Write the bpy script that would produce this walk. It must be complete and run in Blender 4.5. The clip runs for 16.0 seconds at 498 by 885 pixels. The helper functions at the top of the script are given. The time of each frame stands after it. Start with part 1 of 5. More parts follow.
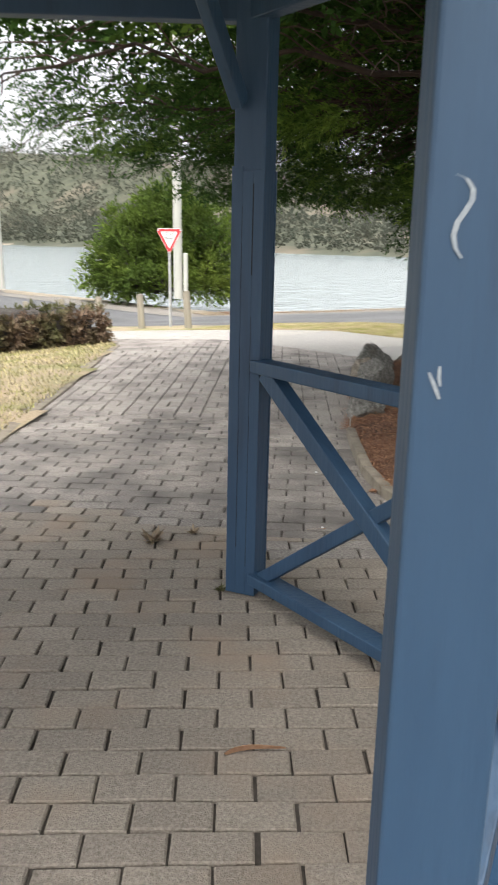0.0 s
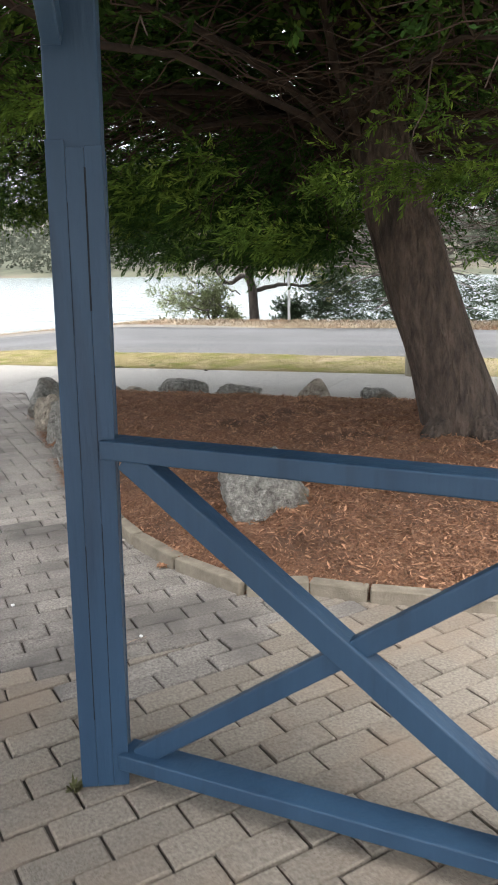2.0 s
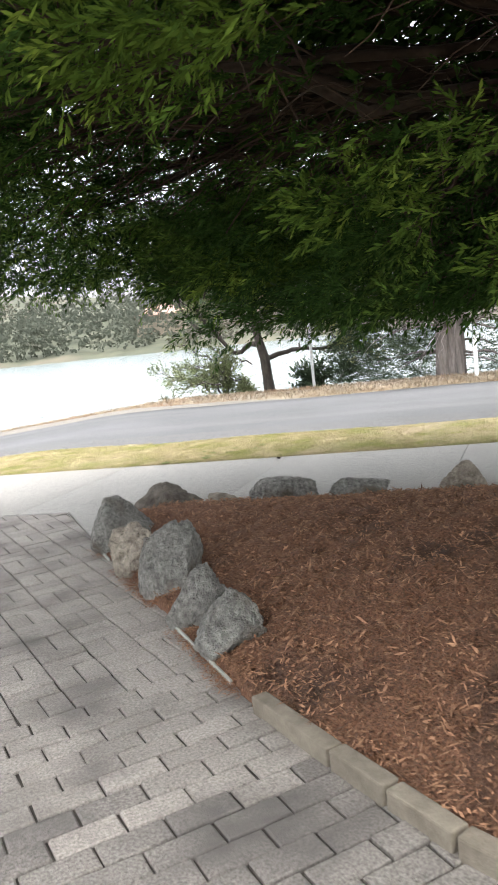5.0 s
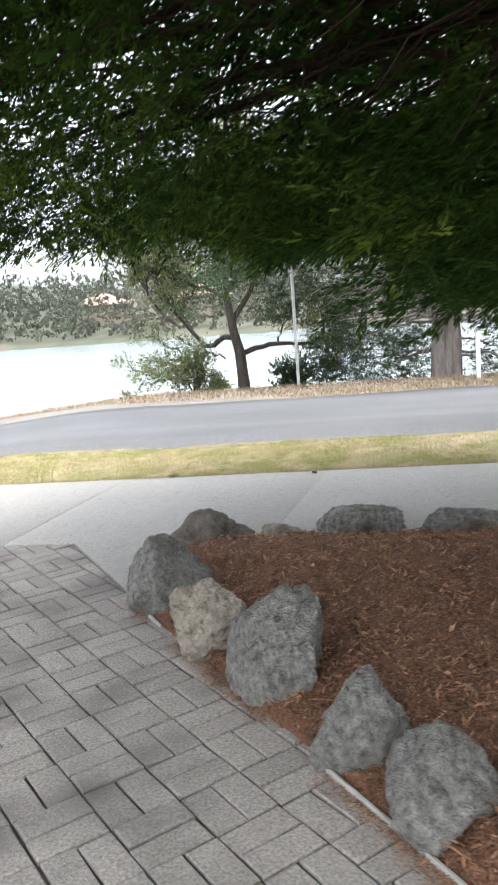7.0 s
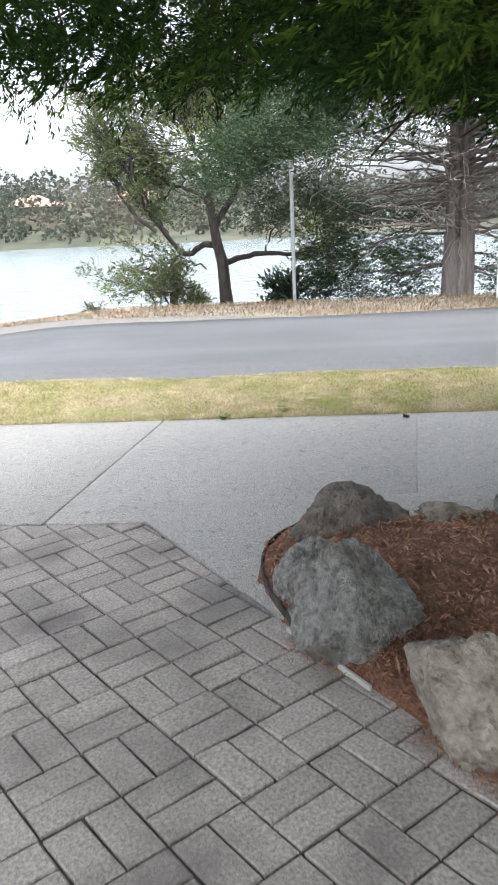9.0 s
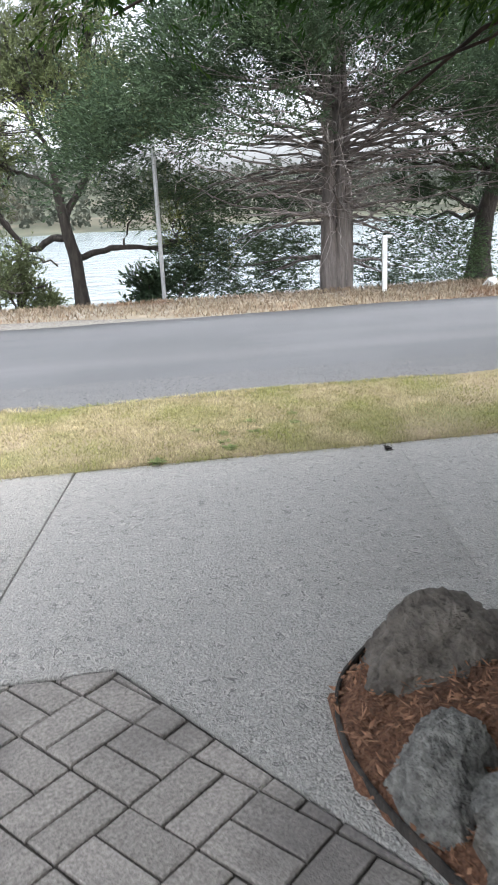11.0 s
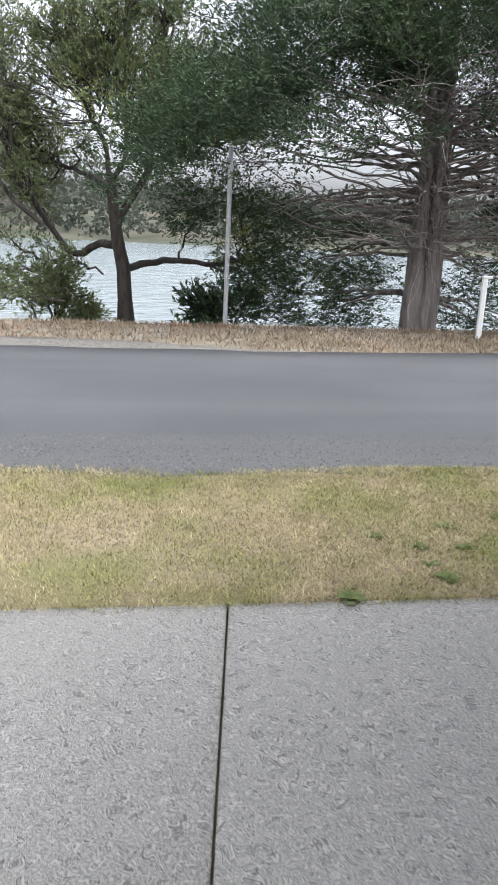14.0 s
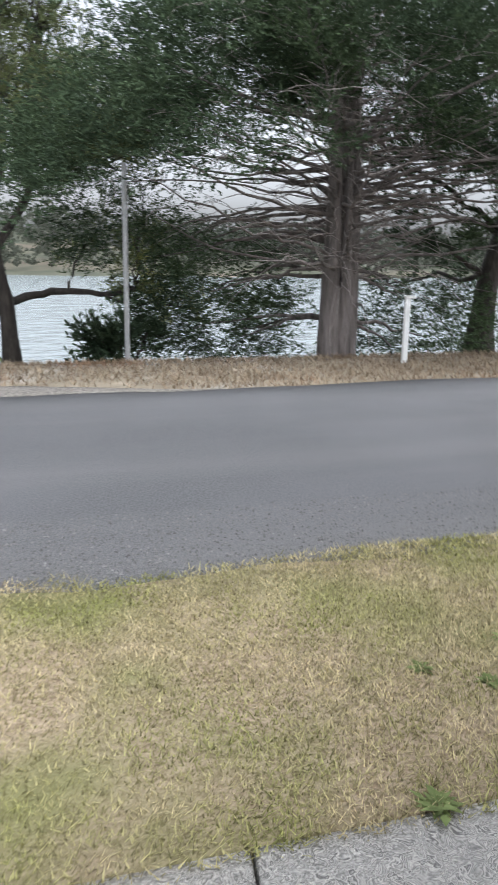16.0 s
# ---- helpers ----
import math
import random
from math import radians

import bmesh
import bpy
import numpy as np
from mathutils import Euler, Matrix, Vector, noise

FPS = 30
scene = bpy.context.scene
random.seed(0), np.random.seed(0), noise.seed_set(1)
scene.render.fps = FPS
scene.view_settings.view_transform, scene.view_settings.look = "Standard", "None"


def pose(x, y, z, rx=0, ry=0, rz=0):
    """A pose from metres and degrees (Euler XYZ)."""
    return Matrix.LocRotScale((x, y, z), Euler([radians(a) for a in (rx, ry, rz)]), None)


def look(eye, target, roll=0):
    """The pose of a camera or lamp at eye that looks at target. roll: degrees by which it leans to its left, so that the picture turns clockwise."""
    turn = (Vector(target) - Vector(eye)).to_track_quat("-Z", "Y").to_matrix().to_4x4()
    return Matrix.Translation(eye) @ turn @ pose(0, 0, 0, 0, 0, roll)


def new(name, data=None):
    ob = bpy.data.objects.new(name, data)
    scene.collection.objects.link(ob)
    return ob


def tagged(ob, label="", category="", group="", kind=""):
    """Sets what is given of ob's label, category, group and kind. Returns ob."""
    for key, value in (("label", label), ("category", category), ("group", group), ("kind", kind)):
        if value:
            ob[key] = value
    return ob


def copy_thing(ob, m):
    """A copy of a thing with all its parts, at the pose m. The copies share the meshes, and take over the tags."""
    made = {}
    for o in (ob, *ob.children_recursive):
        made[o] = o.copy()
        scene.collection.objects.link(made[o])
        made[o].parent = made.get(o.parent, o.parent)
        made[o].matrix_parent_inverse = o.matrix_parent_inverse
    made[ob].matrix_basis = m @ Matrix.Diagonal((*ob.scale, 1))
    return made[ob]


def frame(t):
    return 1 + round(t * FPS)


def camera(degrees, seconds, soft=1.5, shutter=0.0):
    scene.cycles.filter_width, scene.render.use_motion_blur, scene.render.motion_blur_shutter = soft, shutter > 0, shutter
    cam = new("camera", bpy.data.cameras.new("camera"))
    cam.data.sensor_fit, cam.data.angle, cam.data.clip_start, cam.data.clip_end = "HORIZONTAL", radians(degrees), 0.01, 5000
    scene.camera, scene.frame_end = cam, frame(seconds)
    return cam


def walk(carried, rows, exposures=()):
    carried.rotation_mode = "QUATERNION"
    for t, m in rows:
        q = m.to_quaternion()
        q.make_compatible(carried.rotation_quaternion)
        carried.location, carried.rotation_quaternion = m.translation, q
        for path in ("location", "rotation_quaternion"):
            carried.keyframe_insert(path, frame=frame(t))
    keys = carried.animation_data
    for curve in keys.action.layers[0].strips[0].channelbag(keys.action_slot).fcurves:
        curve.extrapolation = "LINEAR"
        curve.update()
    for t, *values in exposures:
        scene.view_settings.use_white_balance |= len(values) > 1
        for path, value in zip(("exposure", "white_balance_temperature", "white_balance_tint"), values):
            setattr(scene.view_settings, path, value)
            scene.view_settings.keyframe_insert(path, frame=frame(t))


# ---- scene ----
cam = camera(35.0, 16.0, 1.5, 0.25)
PATH = [
    (0, (0.755, 0.056, 1.514), (0.531, 1.977, 1.004), 0.5),
    (0.5, (0.515, 0.317, 1.459), (0.552, 2.238, 0.903), 1.0),
    (1, (0.373, 0.618, 1.464), (0.575, 2.532, 0.92), -6.0),
    (1.5, (0.178, 0.895, 1.469), (0.633, 2.779, 0.975), -3.9),
    (2, (-0.008, 1.181, 1.497), (0.737, 2.977, 1.027), -1.0),
    (2.5, (-0.055, 1.544, 1.498), (0.703, 3.338, 1.043), -2.9),
    (3, (-0.124, 1.86, 1.482), (0.603, 3.666, 1.027), -1.7),
    (3.5, (-0.215, 2.266, 1.505), (0.626, 4.019, 1.038), 0.2),
    (4, (-0.157, 2.696, 1.471), (0.731, 4.429, 1.012), -3.2),
    (4.5, (-0.167, 3.055, 1.498), (0.683, 4.823, 1.107), -7.3),
    (4.7, (-0.21, 3.24, 1.483), (0.606, 5.032, 1.167), -6.6),
    (6.8, (-0.382, 4.883, 1.464), (0.567, 6.624, 1.2), -1.8),
    (7, (-0.399, 5.152, 1.465), (0.567, 6.872, 1.131), -4.4),
    (7.5, (-0.48, 5.523, 1.519), (0.459, 7.233, 1.076), -2.9),
    (8, (-0.561, 6.028, 1.507), (0.409, 7.685, 0.949), -0.6),
    (8.5, (-0.456, 6.52, 1.499), (0.526, 8.154, 0.893), -7.6),
    (9, (-0.544, 6.926, 1.435), (0.528, 8.519, 0.878), -2.7),
    (9.5, (-0.573, 7.3, 1.445), (0.639, 8.781, 0.864), -1.1),
    (10, (-0.478, 7.659, 1.472), (0.728, 9.134, 0.865), -6.2),
    (10.2, (-0.415, 7.822, 1.416), (0.888, 9.213, 0.812), -1.9),
    (12.3, (-0.025, 9.175, 1.382), (1.465, 10.377, 0.803), -5.9),
    (12.5, (0.002, 9.304, 1.374), (1.499, 10.5, 0.8), -3.9),
    (13, (0.201, 9.617, 1.358), (1.611, 10.917, 0.791), -6.4),
    (13.5, (0.217, 9.803, 1.362), (1.6, 11.142, 0.82), -2.7),
    (14, (0.258, 10.147, 1.32), (1.659, 11.467, 0.781), 2.6),
    (14.5, (0.427, 10.392, 1.317), (1.806, 11.749, 0.808), -1.1),
    (15, (0.564, 10.58, 1.319), (1.925, 11.977, 0.876), -1.9),
    (15.5, (0.633, 10.909, 1.348), (2.105, 12.188, 0.907), 5.0),
    (16, (0.893, 11.116, 1.251), (2.481, 12.239, 0.782), 0.9),
]
EXPOSURE = [(0, 1.33, 6600, 10), (0.5, 1.62, 6500, 10), (1.2, 1.82, 6450, 10), (2, 1.76, 6450, 10), (4.5, 1.98, 6450, 10), (7, 1.96, 6200, 10), (8.5, 1.82, 6080, 10), (10, 1.74, 6080, 10), (12.5, 1.34, 6080, 11), (16, 1.02, 6060, 11)]
walk(cam, [(t, look(eye, target, roll)) for t, eye, target, roll in PATH], EXPOSURE)

# ---- world, sun, exposure ----
world = bpy.data.worlds.new("world")
scene.world = world
world.use_nodes = True
wn = world.node_tree
wn.nodes.clear()
w_out = wn.nodes.new("ShaderNodeOutputWorld")
w_bg = wn.nodes.new("ShaderNodeBackground")
w_sky = wn.nodes.new("ShaderNodeTexSky")
w_sky.sky_type = "NISHITA"
w_sky.sun_disc = False
w_sky.sun_elevation = radians(58)
w_sky.sun_rotation = radians(200)
w_sky.dust_density = 4.0
w_hsv = wn.nodes.new("ShaderNodeHueSaturation")
w_hsv.inputs["Saturation"].default_value = 0.16
wn.links.new(w_sky.outputs[0], w_hsv.inputs["Color"])
wn.links.new(w_hsv.outputs[0], w_bg.inputs["Color"])
w_bg.inputs["Strength"].default_value = 0.15
wn.links.new(w_bg.outputs[0], w_out.inputs["Surface"])

sun_data = bpy.data.lights.new("sun", "SUN")
sun_data.energy = 1.2
sun_data.angle = radians(25)
sun_data.color = (1.0, 0.96, 0.9)
sun = new("sun", sun_data)
sun.rotation_euler = (radians(32), 0, radians(200 - 180))

# ---- materials ----


def mat(name, c1, c2, scale=8.0, rough=0.85, bump=0.3, bump_scale=60.0, metal=0.0, spots=None, spot_scale=3.0,
        spot_at=(0.55, 0.68), stretch=(1, 1, 1), rand=0.0, coords="Object", island=0.0, dist=0.01, subsurf=0.0):
    """Two-scale noise colour from c1 to c2, optional stains of a third colour, fine relief."""
    m = bpy.data.materials.new(name)
    m.use_nodes = True
    nt = m.node_tree
    b = nt.nodes["Principled BSDF"]
    b.inputs["Roughness"].default_value = rough
    b.inputs["Metallic"].default_value = metal
    tc = nt.nodes.new("ShaderNodeTexCoord")
    mp = nt.nodes.new("ShaderNodeMapping")
    mp.inputs["Scale"].default_value = stretch
    if coords == "Position":
        nt.links.new(nt.nodes.new("ShaderNodeNewGeometry").outputs["Position"], mp.inputs["Vector"])
    else:
        nt.links.new(tc.outputs[coords], mp.inputs["Vector"])
    n1 = nt.nodes.new("ShaderNodeTexNoise")
    n1.inputs["Scale"].default_value = scale
    n1.inputs["Detail"].default_value = 6
    n1.inputs["Roughness"].default_value = 0.65
    nt.links.new(mp.outputs[0], n1.inputs["Vector"])
    r1 = nt.nodes.new("ShaderNodeValToRGB")
    r1.color_ramp.elements[0].position, r1.color_ramp.elements[1].position = 0.3, 0.7
    r1.color_ramp.elements[0].color, r1.color_ramp.elements[1].color = (*c1, 1), (*c2, 1)
    nt.links.new(n1.outputs["Fac"], r1.inputs["Fac"])
    col = r1.outputs["Color"]
    if spots:
        n2 = nt.nodes.new("ShaderNodeTexNoise")
        n2.inputs["Scale"].default_value = spot_scale
        n2.inputs["Detail"].default_value = 5
        nt.links.new(mp.outputs[0], n2.inputs["Vector"])
        r2 = nt.nodes.new("ShaderNodeValToRGB")
        r2.color_ramp.elements[0].position, r2.color_ramp.elements[1].position = spot_at
        nt.links.new(n2.outputs["Fac"], r2.inputs["Fac"])
        mx = nt.nodes.new("ShaderNodeMix")
        mx.data_type = "RGBA"
        nt.links.new(r2.outputs["Color"], mx.inputs["Factor"])
        nt.links.new(col, mx.inputs["A"])
        mx.inputs["B"].default_value = (*spots, 1)
        col = mx.outputs["Result"]
    if rand or island:
        if island:
            src = nt.nodes.new("ShaderNodeNewGeometry").outputs["Random Per Island"]
        else:
            src = nt.nodes.new("ShaderNodeObjectInfo").outputs["Random"]
        mr = nt.nodes.new("ShaderNodeMapRange")
        k = island or rand
        mr.inputs["To Min"].default_value, mr.inputs["To Max"].default_value = 1 - k, 1 + k
        nt.links.new(src, mr.inputs["Value"])
        hs = nt.nodes.new("ShaderNodeHueSaturation")
        nt.links.new(col, hs.inputs["Color"])
        nt.links.new(mr.outputs[0], hs.inputs["Value"])
        col = hs.outputs["Color"]
    nt.links.new(col, b.inputs["Base Color"])
    n3 = nt.nodes.new("ShaderNodeTexNoise")
    n3.inputs["Scale"].default_value = bump_scale
    n3.inputs["Detail"].default_value = 4
    nt.links.new(mp.outputs[0], n3.inputs["Vector"])
    bp = nt.nodes.new("ShaderNodeBump")
    bp.inputs["Strength"].default_value = bump
    bp.inputs["Distance"].default_value = dist
    nt.links.new(n3.outputs["Fac"], bp.inputs["Height"])
    nt.links.new(bp.outputs[0], b.inputs["Normal"])
    if subsurf:
        b.inputs["Specular IOR Level"].default_value = 0.12
        tr = nt.nodes.new("ShaderNodeBsdfTranslucent")
        nt.links.new(col, tr.inputs["Color"])
        ms = nt.nodes.new("ShaderNodeMixShader")
        ms.inputs["Fac"].default_value = subsurf
        nt.links.new(b.outputs[0], ms.inputs[1])
        nt.links.new(tr.outputs[0], ms.inputs[2])
        nt.links.new(ms.outputs[0], nt.nodes["Material Output"].inputs["Surface"])
    return m


def swirl(m, c1, c2):
    """Turn the first noise of a material into curling broom marks: dark and light contour bands."""
    nt = m.node_tree
    ramp = next(n for n in nt.nodes if n.bl_idname == "ShaderNodeValToRGB")
    tex = ramp.inputs["Fac"].links[0].from_node
    tex.inputs["Detail"].default_value = 2.5
    tex.inputs["Distortion"].default_value = 0.7
    els = ramp.color_ramp.elements
    els[0].position, els[1].position = 0.2, 0.8
    for k in range(1, 14):
        els.new(0.2 + 0.6 * k / 14)
    for k, e in enumerate(els):
        f = 0.15 + 0.25 * ((k * 7) % 5) / 5 if k % 2 else 0.7 + 0.3 * ((k * 3) % 4) / 4
        e.color = (*[a * (1 - f) + b * f for a, b in zip(c1, c2)], 1)


M_BLUE = mat("blue_paint", (0.016, 0.047, 0.096), (0.026, 0.068, 0.129), 5, 0.55, 0.35, 45, stretch=(1, 1, 0.12), spots=(0.013, 0.035, 0.072), spot_scale=9, spot_at=(0.6, 0.75))
M_CRACK = mat("dark_gap", (0.008, 0.012, 0.02), (0.015, 0.02, 0.03), 20, 0.9)
M_CHALK = mat("white_scuff", (0.2, 0.24, 0.28), (0.36, 0.4, 0.43), 90, 0.9)
M_ROOF = mat("roof_sheet", (0.1, 0.11, 0.12), (0.14, 0.15, 0.16), 6, 0.6)
PAVE = dict(scale=95, rough=0.92, bump=0.8, bump_scale=190, spots=(0.135, 0.122, 0.113), spot_scale=2.1, spot_at=(0.46, 0.74), coords="Position", dist=0.006)
M_PAVER = mat("grey_paver", (0.18, 0.164, 0.148), (0.5, 0.455, 0.412), rand=0.1, **PAVE)
M_PAVER_R = mat("grey_paver_field", (0.18, 0.164, 0.148), (0.5, 0.455, 0.412), island=0.1, **PAVE)
# darker pavers for the middle stretch, between the buff and the grey
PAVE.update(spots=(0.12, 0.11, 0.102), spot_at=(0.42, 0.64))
M_PAVER_S = mat("darker_paver", (0.11, 0.1, 0.091), (0.36, 0.33, 0.3), rand=0.1, **PAVE)
M_PAVER_SR = mat("darker_paver_field", (0.11, 0.1, 0.091), (0.36, 0.33, 0.3), island=0.1, **PAVE)
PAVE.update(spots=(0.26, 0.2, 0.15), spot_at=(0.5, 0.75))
# buff is their own colour, darkened further for the gazebo roof's shade
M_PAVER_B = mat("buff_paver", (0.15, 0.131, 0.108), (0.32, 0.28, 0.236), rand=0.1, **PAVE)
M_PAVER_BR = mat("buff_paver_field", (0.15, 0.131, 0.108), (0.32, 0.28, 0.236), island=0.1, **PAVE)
M_JOINT = mat("joint_sand", (0.035, 0.031, 0.028), (0.1, 0.088, 0.075), 14, 0.95, 0.5, 200)
M_CONC = mat("concrete", (0.2, 0.194, 0.187), (0.68, 0.66, 0.635), 23, 0.9, 1.0, 100, spots=(0.44, 0.425, 0.39), spot_scale=1.6, spot_at=(0.5, 1.0), dist=0.02)
swirl(M_CONC, (0.07, 0.068, 0.063), (0.76, 0.73, 0.675))
M_CONC2 = mat("edging_concrete", (0.16, 0.135, 0.104), (0.29, 0.255, 0.2), 9, 0.9, 0.5, 120, rand=0.1)
M_ROAD = mat("asphalt", (0.05, 0.052, 0.054), (0.195, 0.199, 0.204), 90, 0.92, 1.0, 150, spots=(0.165, 0.167, 0.175), spot_scale=0.35, spot_at=(0.46, 0.72), dist=0.016)


def bands(m, turn, across, colour):
    """Blend a second tone in long soft streaks lying along one direction."""
    nt = m.node_tree
    b = nt.nodes["Principled BSDF"]
    col = b.inputs["Base Color"].links[0].from_socket
    tc = nt.nodes.new("ShaderNodeTexCoord")
    m1, m2 = nt.nodes.new("ShaderNodeMapping"), nt.nodes.new("ShaderNodeMapping")
    m1.inputs["Rotation"].default_value = (0, 0, turn)
    m2.inputs["Scale"].default_value = (0.06, across, 1)
    tx = nt.nodes.new("ShaderNodeTexNoise")
    tx.inputs["Scale"].default_value = 1.0
    tx.inputs["Detail"].default_value = 4
    rp = nt.nodes.new("ShaderNodeValToRGB")
    rp.color_ramp.elements[0].position, rp.color_ramp.elements[1].position = 0.45, 0.68
    mx = nt.nodes.new("ShaderNodeMix")
    mx.data_type = "RGBA"
    mu = nt.nodes.new("ShaderNodeMath")
    mu.operation = "MULTIPLY"
    mu.inputs[1].default_value = 0.38
    nt.links.new(tc.outputs["Object"], m1.inputs["Vector"])
    nt.links.new(m1.outputs[0], m2.inputs["Vector"])
    nt.links.new(m2.outputs[0], tx.inputs["Vector"])
    nt.links.new(tx.outputs["Fac"], rp.inputs["Fac"])
    nt.links.new(rp.outputs["Color"], mu.inputs[0])
    nt.links.new(mu.outputs[0], mx.inputs["Factor"])
    nt.links.new(col, mx.inputs["A"])
    mx.inputs["B"].default_value = (*colour, 1)
    nt.links.new(mx.outputs["Result"], b.inputs["Base Color"])


bands(M_ROAD, -math.atan2(0.618, -0.786), 1.1, (0.23, 0.228, 0.226))
M_SOIL = mat("dry_ground", (0.19, 0.16, 0.115), (0.36, 0.31, 0.235), 3, 0.95, 0.8, 60, spots=(0.4, 0.38, 0.34), spot_scale=0.6)
M_TURF = mat("turf_soil", (0.24, 0.185, 0.115), (0.47, 0.38, 0.27), 40, 0.95, 0.8, 90, spots=(0.22, 0.22, 0.09), spot_scale=1.3, spot_at=(0.45, 0.65))
M_GRASS = mat("grass_blades", (0.25, 0.235, 0.1), (0.56, 0.47, 0.3), 4.5, 0.8, 0.0, spots=(0.27, 0.28, 0.095), spot_scale=2.4, spot_at=(0.45, 0.68), island=0.6, subsurf=0.2)
M_DRYGRASS = mat("dry_grass", (0.21, 0.16, 0.115), (0.36, 0.295, 0.21), 3.0, 0.85, 0.0, spots=(0.24, 0.15, 0.1), spot_scale=0.7, island=0.3, subsurf=0.2)
M_MULCH = mat("red_brown_mulch", (0.1, 0.046, 0.026), (0.34, 0.17, 0.095), 60, 0.95, 1.0, 90, spots=(0.09, 0.05, 0.033), spot_scale=2.4, spot_at=(0.52, 0.75), dist=0.04)
M_CHIP = mat("bark_chip", (0.15, 0.07, 0.039), (0.42, 0.23, 0.135), 20, 0.95, 0.4, island=0.55)
M_STONE = mat("grey_boulder", (0.12, 0.118, 0.108), (0.5, 0.485, 0.445), 30, 0.95, 1.0, 110, spots=(0.15, 0.12, 0.09), spot_scale=2.6, spot_at=(0.5, 0.64), dist=0.04)
M_STONE3 = mat("dark_boulder", (0.075, 0.064, 0.053), (0.24, 0.21, 0.178), 10, 0.95, 1.0, 40, spots=(0.045, 0.037, 0.03), spot_scale=2.4, spot_at=(0.5, 0.66), dist=0.04)
M_STONE2 = mat("brown_boulder", (0.12, 0.1, 0.08), (0.44, 0.39, 0.32), 14, 0.95, 0.9, 36, spots=(0.09, 0.075, 0.06), spot_scale=2.8, dist=0.04)
M_BARK = mat("cypress_bark", (0.024, 0.018, 0.015), (0.125, 0.093, 0.075), 18, 0.95, 1.0, 30, stretch=(1, 1, 0.3), spots=(0.018, 0.014, 0.012), spot_scale=6, dist=0.08)
# limb bark darkened to hold the shade inside the crown
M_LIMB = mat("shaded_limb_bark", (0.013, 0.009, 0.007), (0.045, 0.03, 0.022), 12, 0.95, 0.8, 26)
M_BARKG = mat("grey_bark", (0.09, 0.08, 0.073), (0.25, 0.22, 0.205), 9, 0.95, 1.0, 24, stretch=(1, 1, 0.2), dist=0.05, spots=(0.07, 0.06, 0.055), spot_scale=5)
M_BARKD = mat("dark_bark", (0.02, 0.017, 0.015), (0.075, 0.064, 0.054), 12, 0.95, 1.0, 24, stretch=(1, 1, 0.3), dist=0.03)
M_TWIG = mat("dead_twig", (0.028, 0.017, 0.012), (0.075, 0.048, 0.034), 9, 0.95, 0.4)
M_TWIGG = mat("grey_twig", (0.16, 0.14, 0.13), (0.33, 0.3, 0.28), 9, 0.95, 0.4)
M_CYP = mat("cypress_leaf", (0.016, 0.04, 0.01), (0.045, 0.098, 0.02), 1.1, 0.9, 0.0, spots=(0.1, 0.17, 0.03), spot_scale=1.3, spot_at=(0.53, 0.64), island=0.4, subsurf=0.3)
# lighter leaf colour that puts daylight into a few tufts
M_CYPN = mat("lit_cypress_leaf", (0.05, 0.1, 0.018), (0.13, 0.21, 0.035), 6, 0.9, 0.0, spots=(0.2, 0.29, 0.05), spot_scale=3, island=0.35, subsurf=0.35)
M_CYPF = mat("far_cypress_leaf", (0.034, 0.054, 0.034), (0.075, 0.108, 0.056), 0.8, 0.9, 0.0, spots=(0.085, 0.125, 0.06), spot_scale=0.6, island=0.35, subsurf=0.2)
M_ACA = mat("grey_green_leaf", (0.095, 0.115, 0.06), (0.18, 0.21, 0.095), 0.7, 0.85, 0.0, spots=(0.26, 0.285, 0.085), spot_scale=0.6, island=0.35, subsurf=0.3)
M_SHRUB = mat("bright_green_leaf", (0.05, 0.085, 0.02), (0.13, 0.19, 0.035), 0.7, 0.75, 0.0, spots=(0.17, 0.22, 0.04), spot_scale=0.5, island=0.35, subsurf=0.25)
M_HEDGE = mat("hedge_leaf", (0.07, 0.08, 0.035), (0.15, 0.14, 0.07), 1.2, 0.8, 0.0, spots=(0.2, 0.14, 0.1), spot_scale=1.1, spot_at=(0.5, 0.62), island=0.35, subsurf=0.2)
# greyed, low-contrast leaf colour puts distance haze into the trees
M_FAR = mat("far_forest", (0.085, 0.097, 0.078), (0.13, 0.14, 0.11), 0.06, 0.95, 0.0, spots=(0.19, 0.175, 0.14), spot_scale=0.03, island=0.1, subsurf=0.5)
M_HILL = mat("gravel_shoulder", (0.1, 0.09, 0.08), (0.36, 0.335, 0.3), 38, 0.95, 1.0, 90, dist=0.02)
M_HILLSIDE = mat("hillside_scrub", (0.05, 0.06, 0.04), (0.11, 0.112, 0.075), 0.25, 0.95, 0.0, spots=(0.15, 0.13, 0.095), spot_scale=0.05, spot_at=(0.55, 0.7))
M_GRIT = mat("road_grit", (0.085, 0.084, 0.083), (0.22, 0.217, 0.213), 30, 0.95, 0.3, island=0.35)
M_WOOD = mat("weathered_wood", (0.2, 0.18, 0.14), (0.34, 0.31, 0.25), 14, 0.9, 0.7, 40, stretch=(1, 1, 0.1))
M_PPOLE = mat("pale_pole", (0.34, 0.35, 0.31), (0.5, 0.5, 0.46), 6, 0.85, 0.4, 30, stretch=(1, 1, 0.1))
M_STEEL = mat("galvanised_steel", (0.42, 0.43, 0.44), (0.56, 0.57, 0.58), 20, 0.45, 0.1, 60, metal=0.6)
M_WHITE = mat("white_paint", (0.72, 0.73, 0.72), (0.82, 0.83, 0.82), 10, 0.5, 0.1)
M_RED = mat("sign_red", (0.55, 0.03, 0.04), (0.62, 0.05, 0.06), 10, 0.45, 0.0)
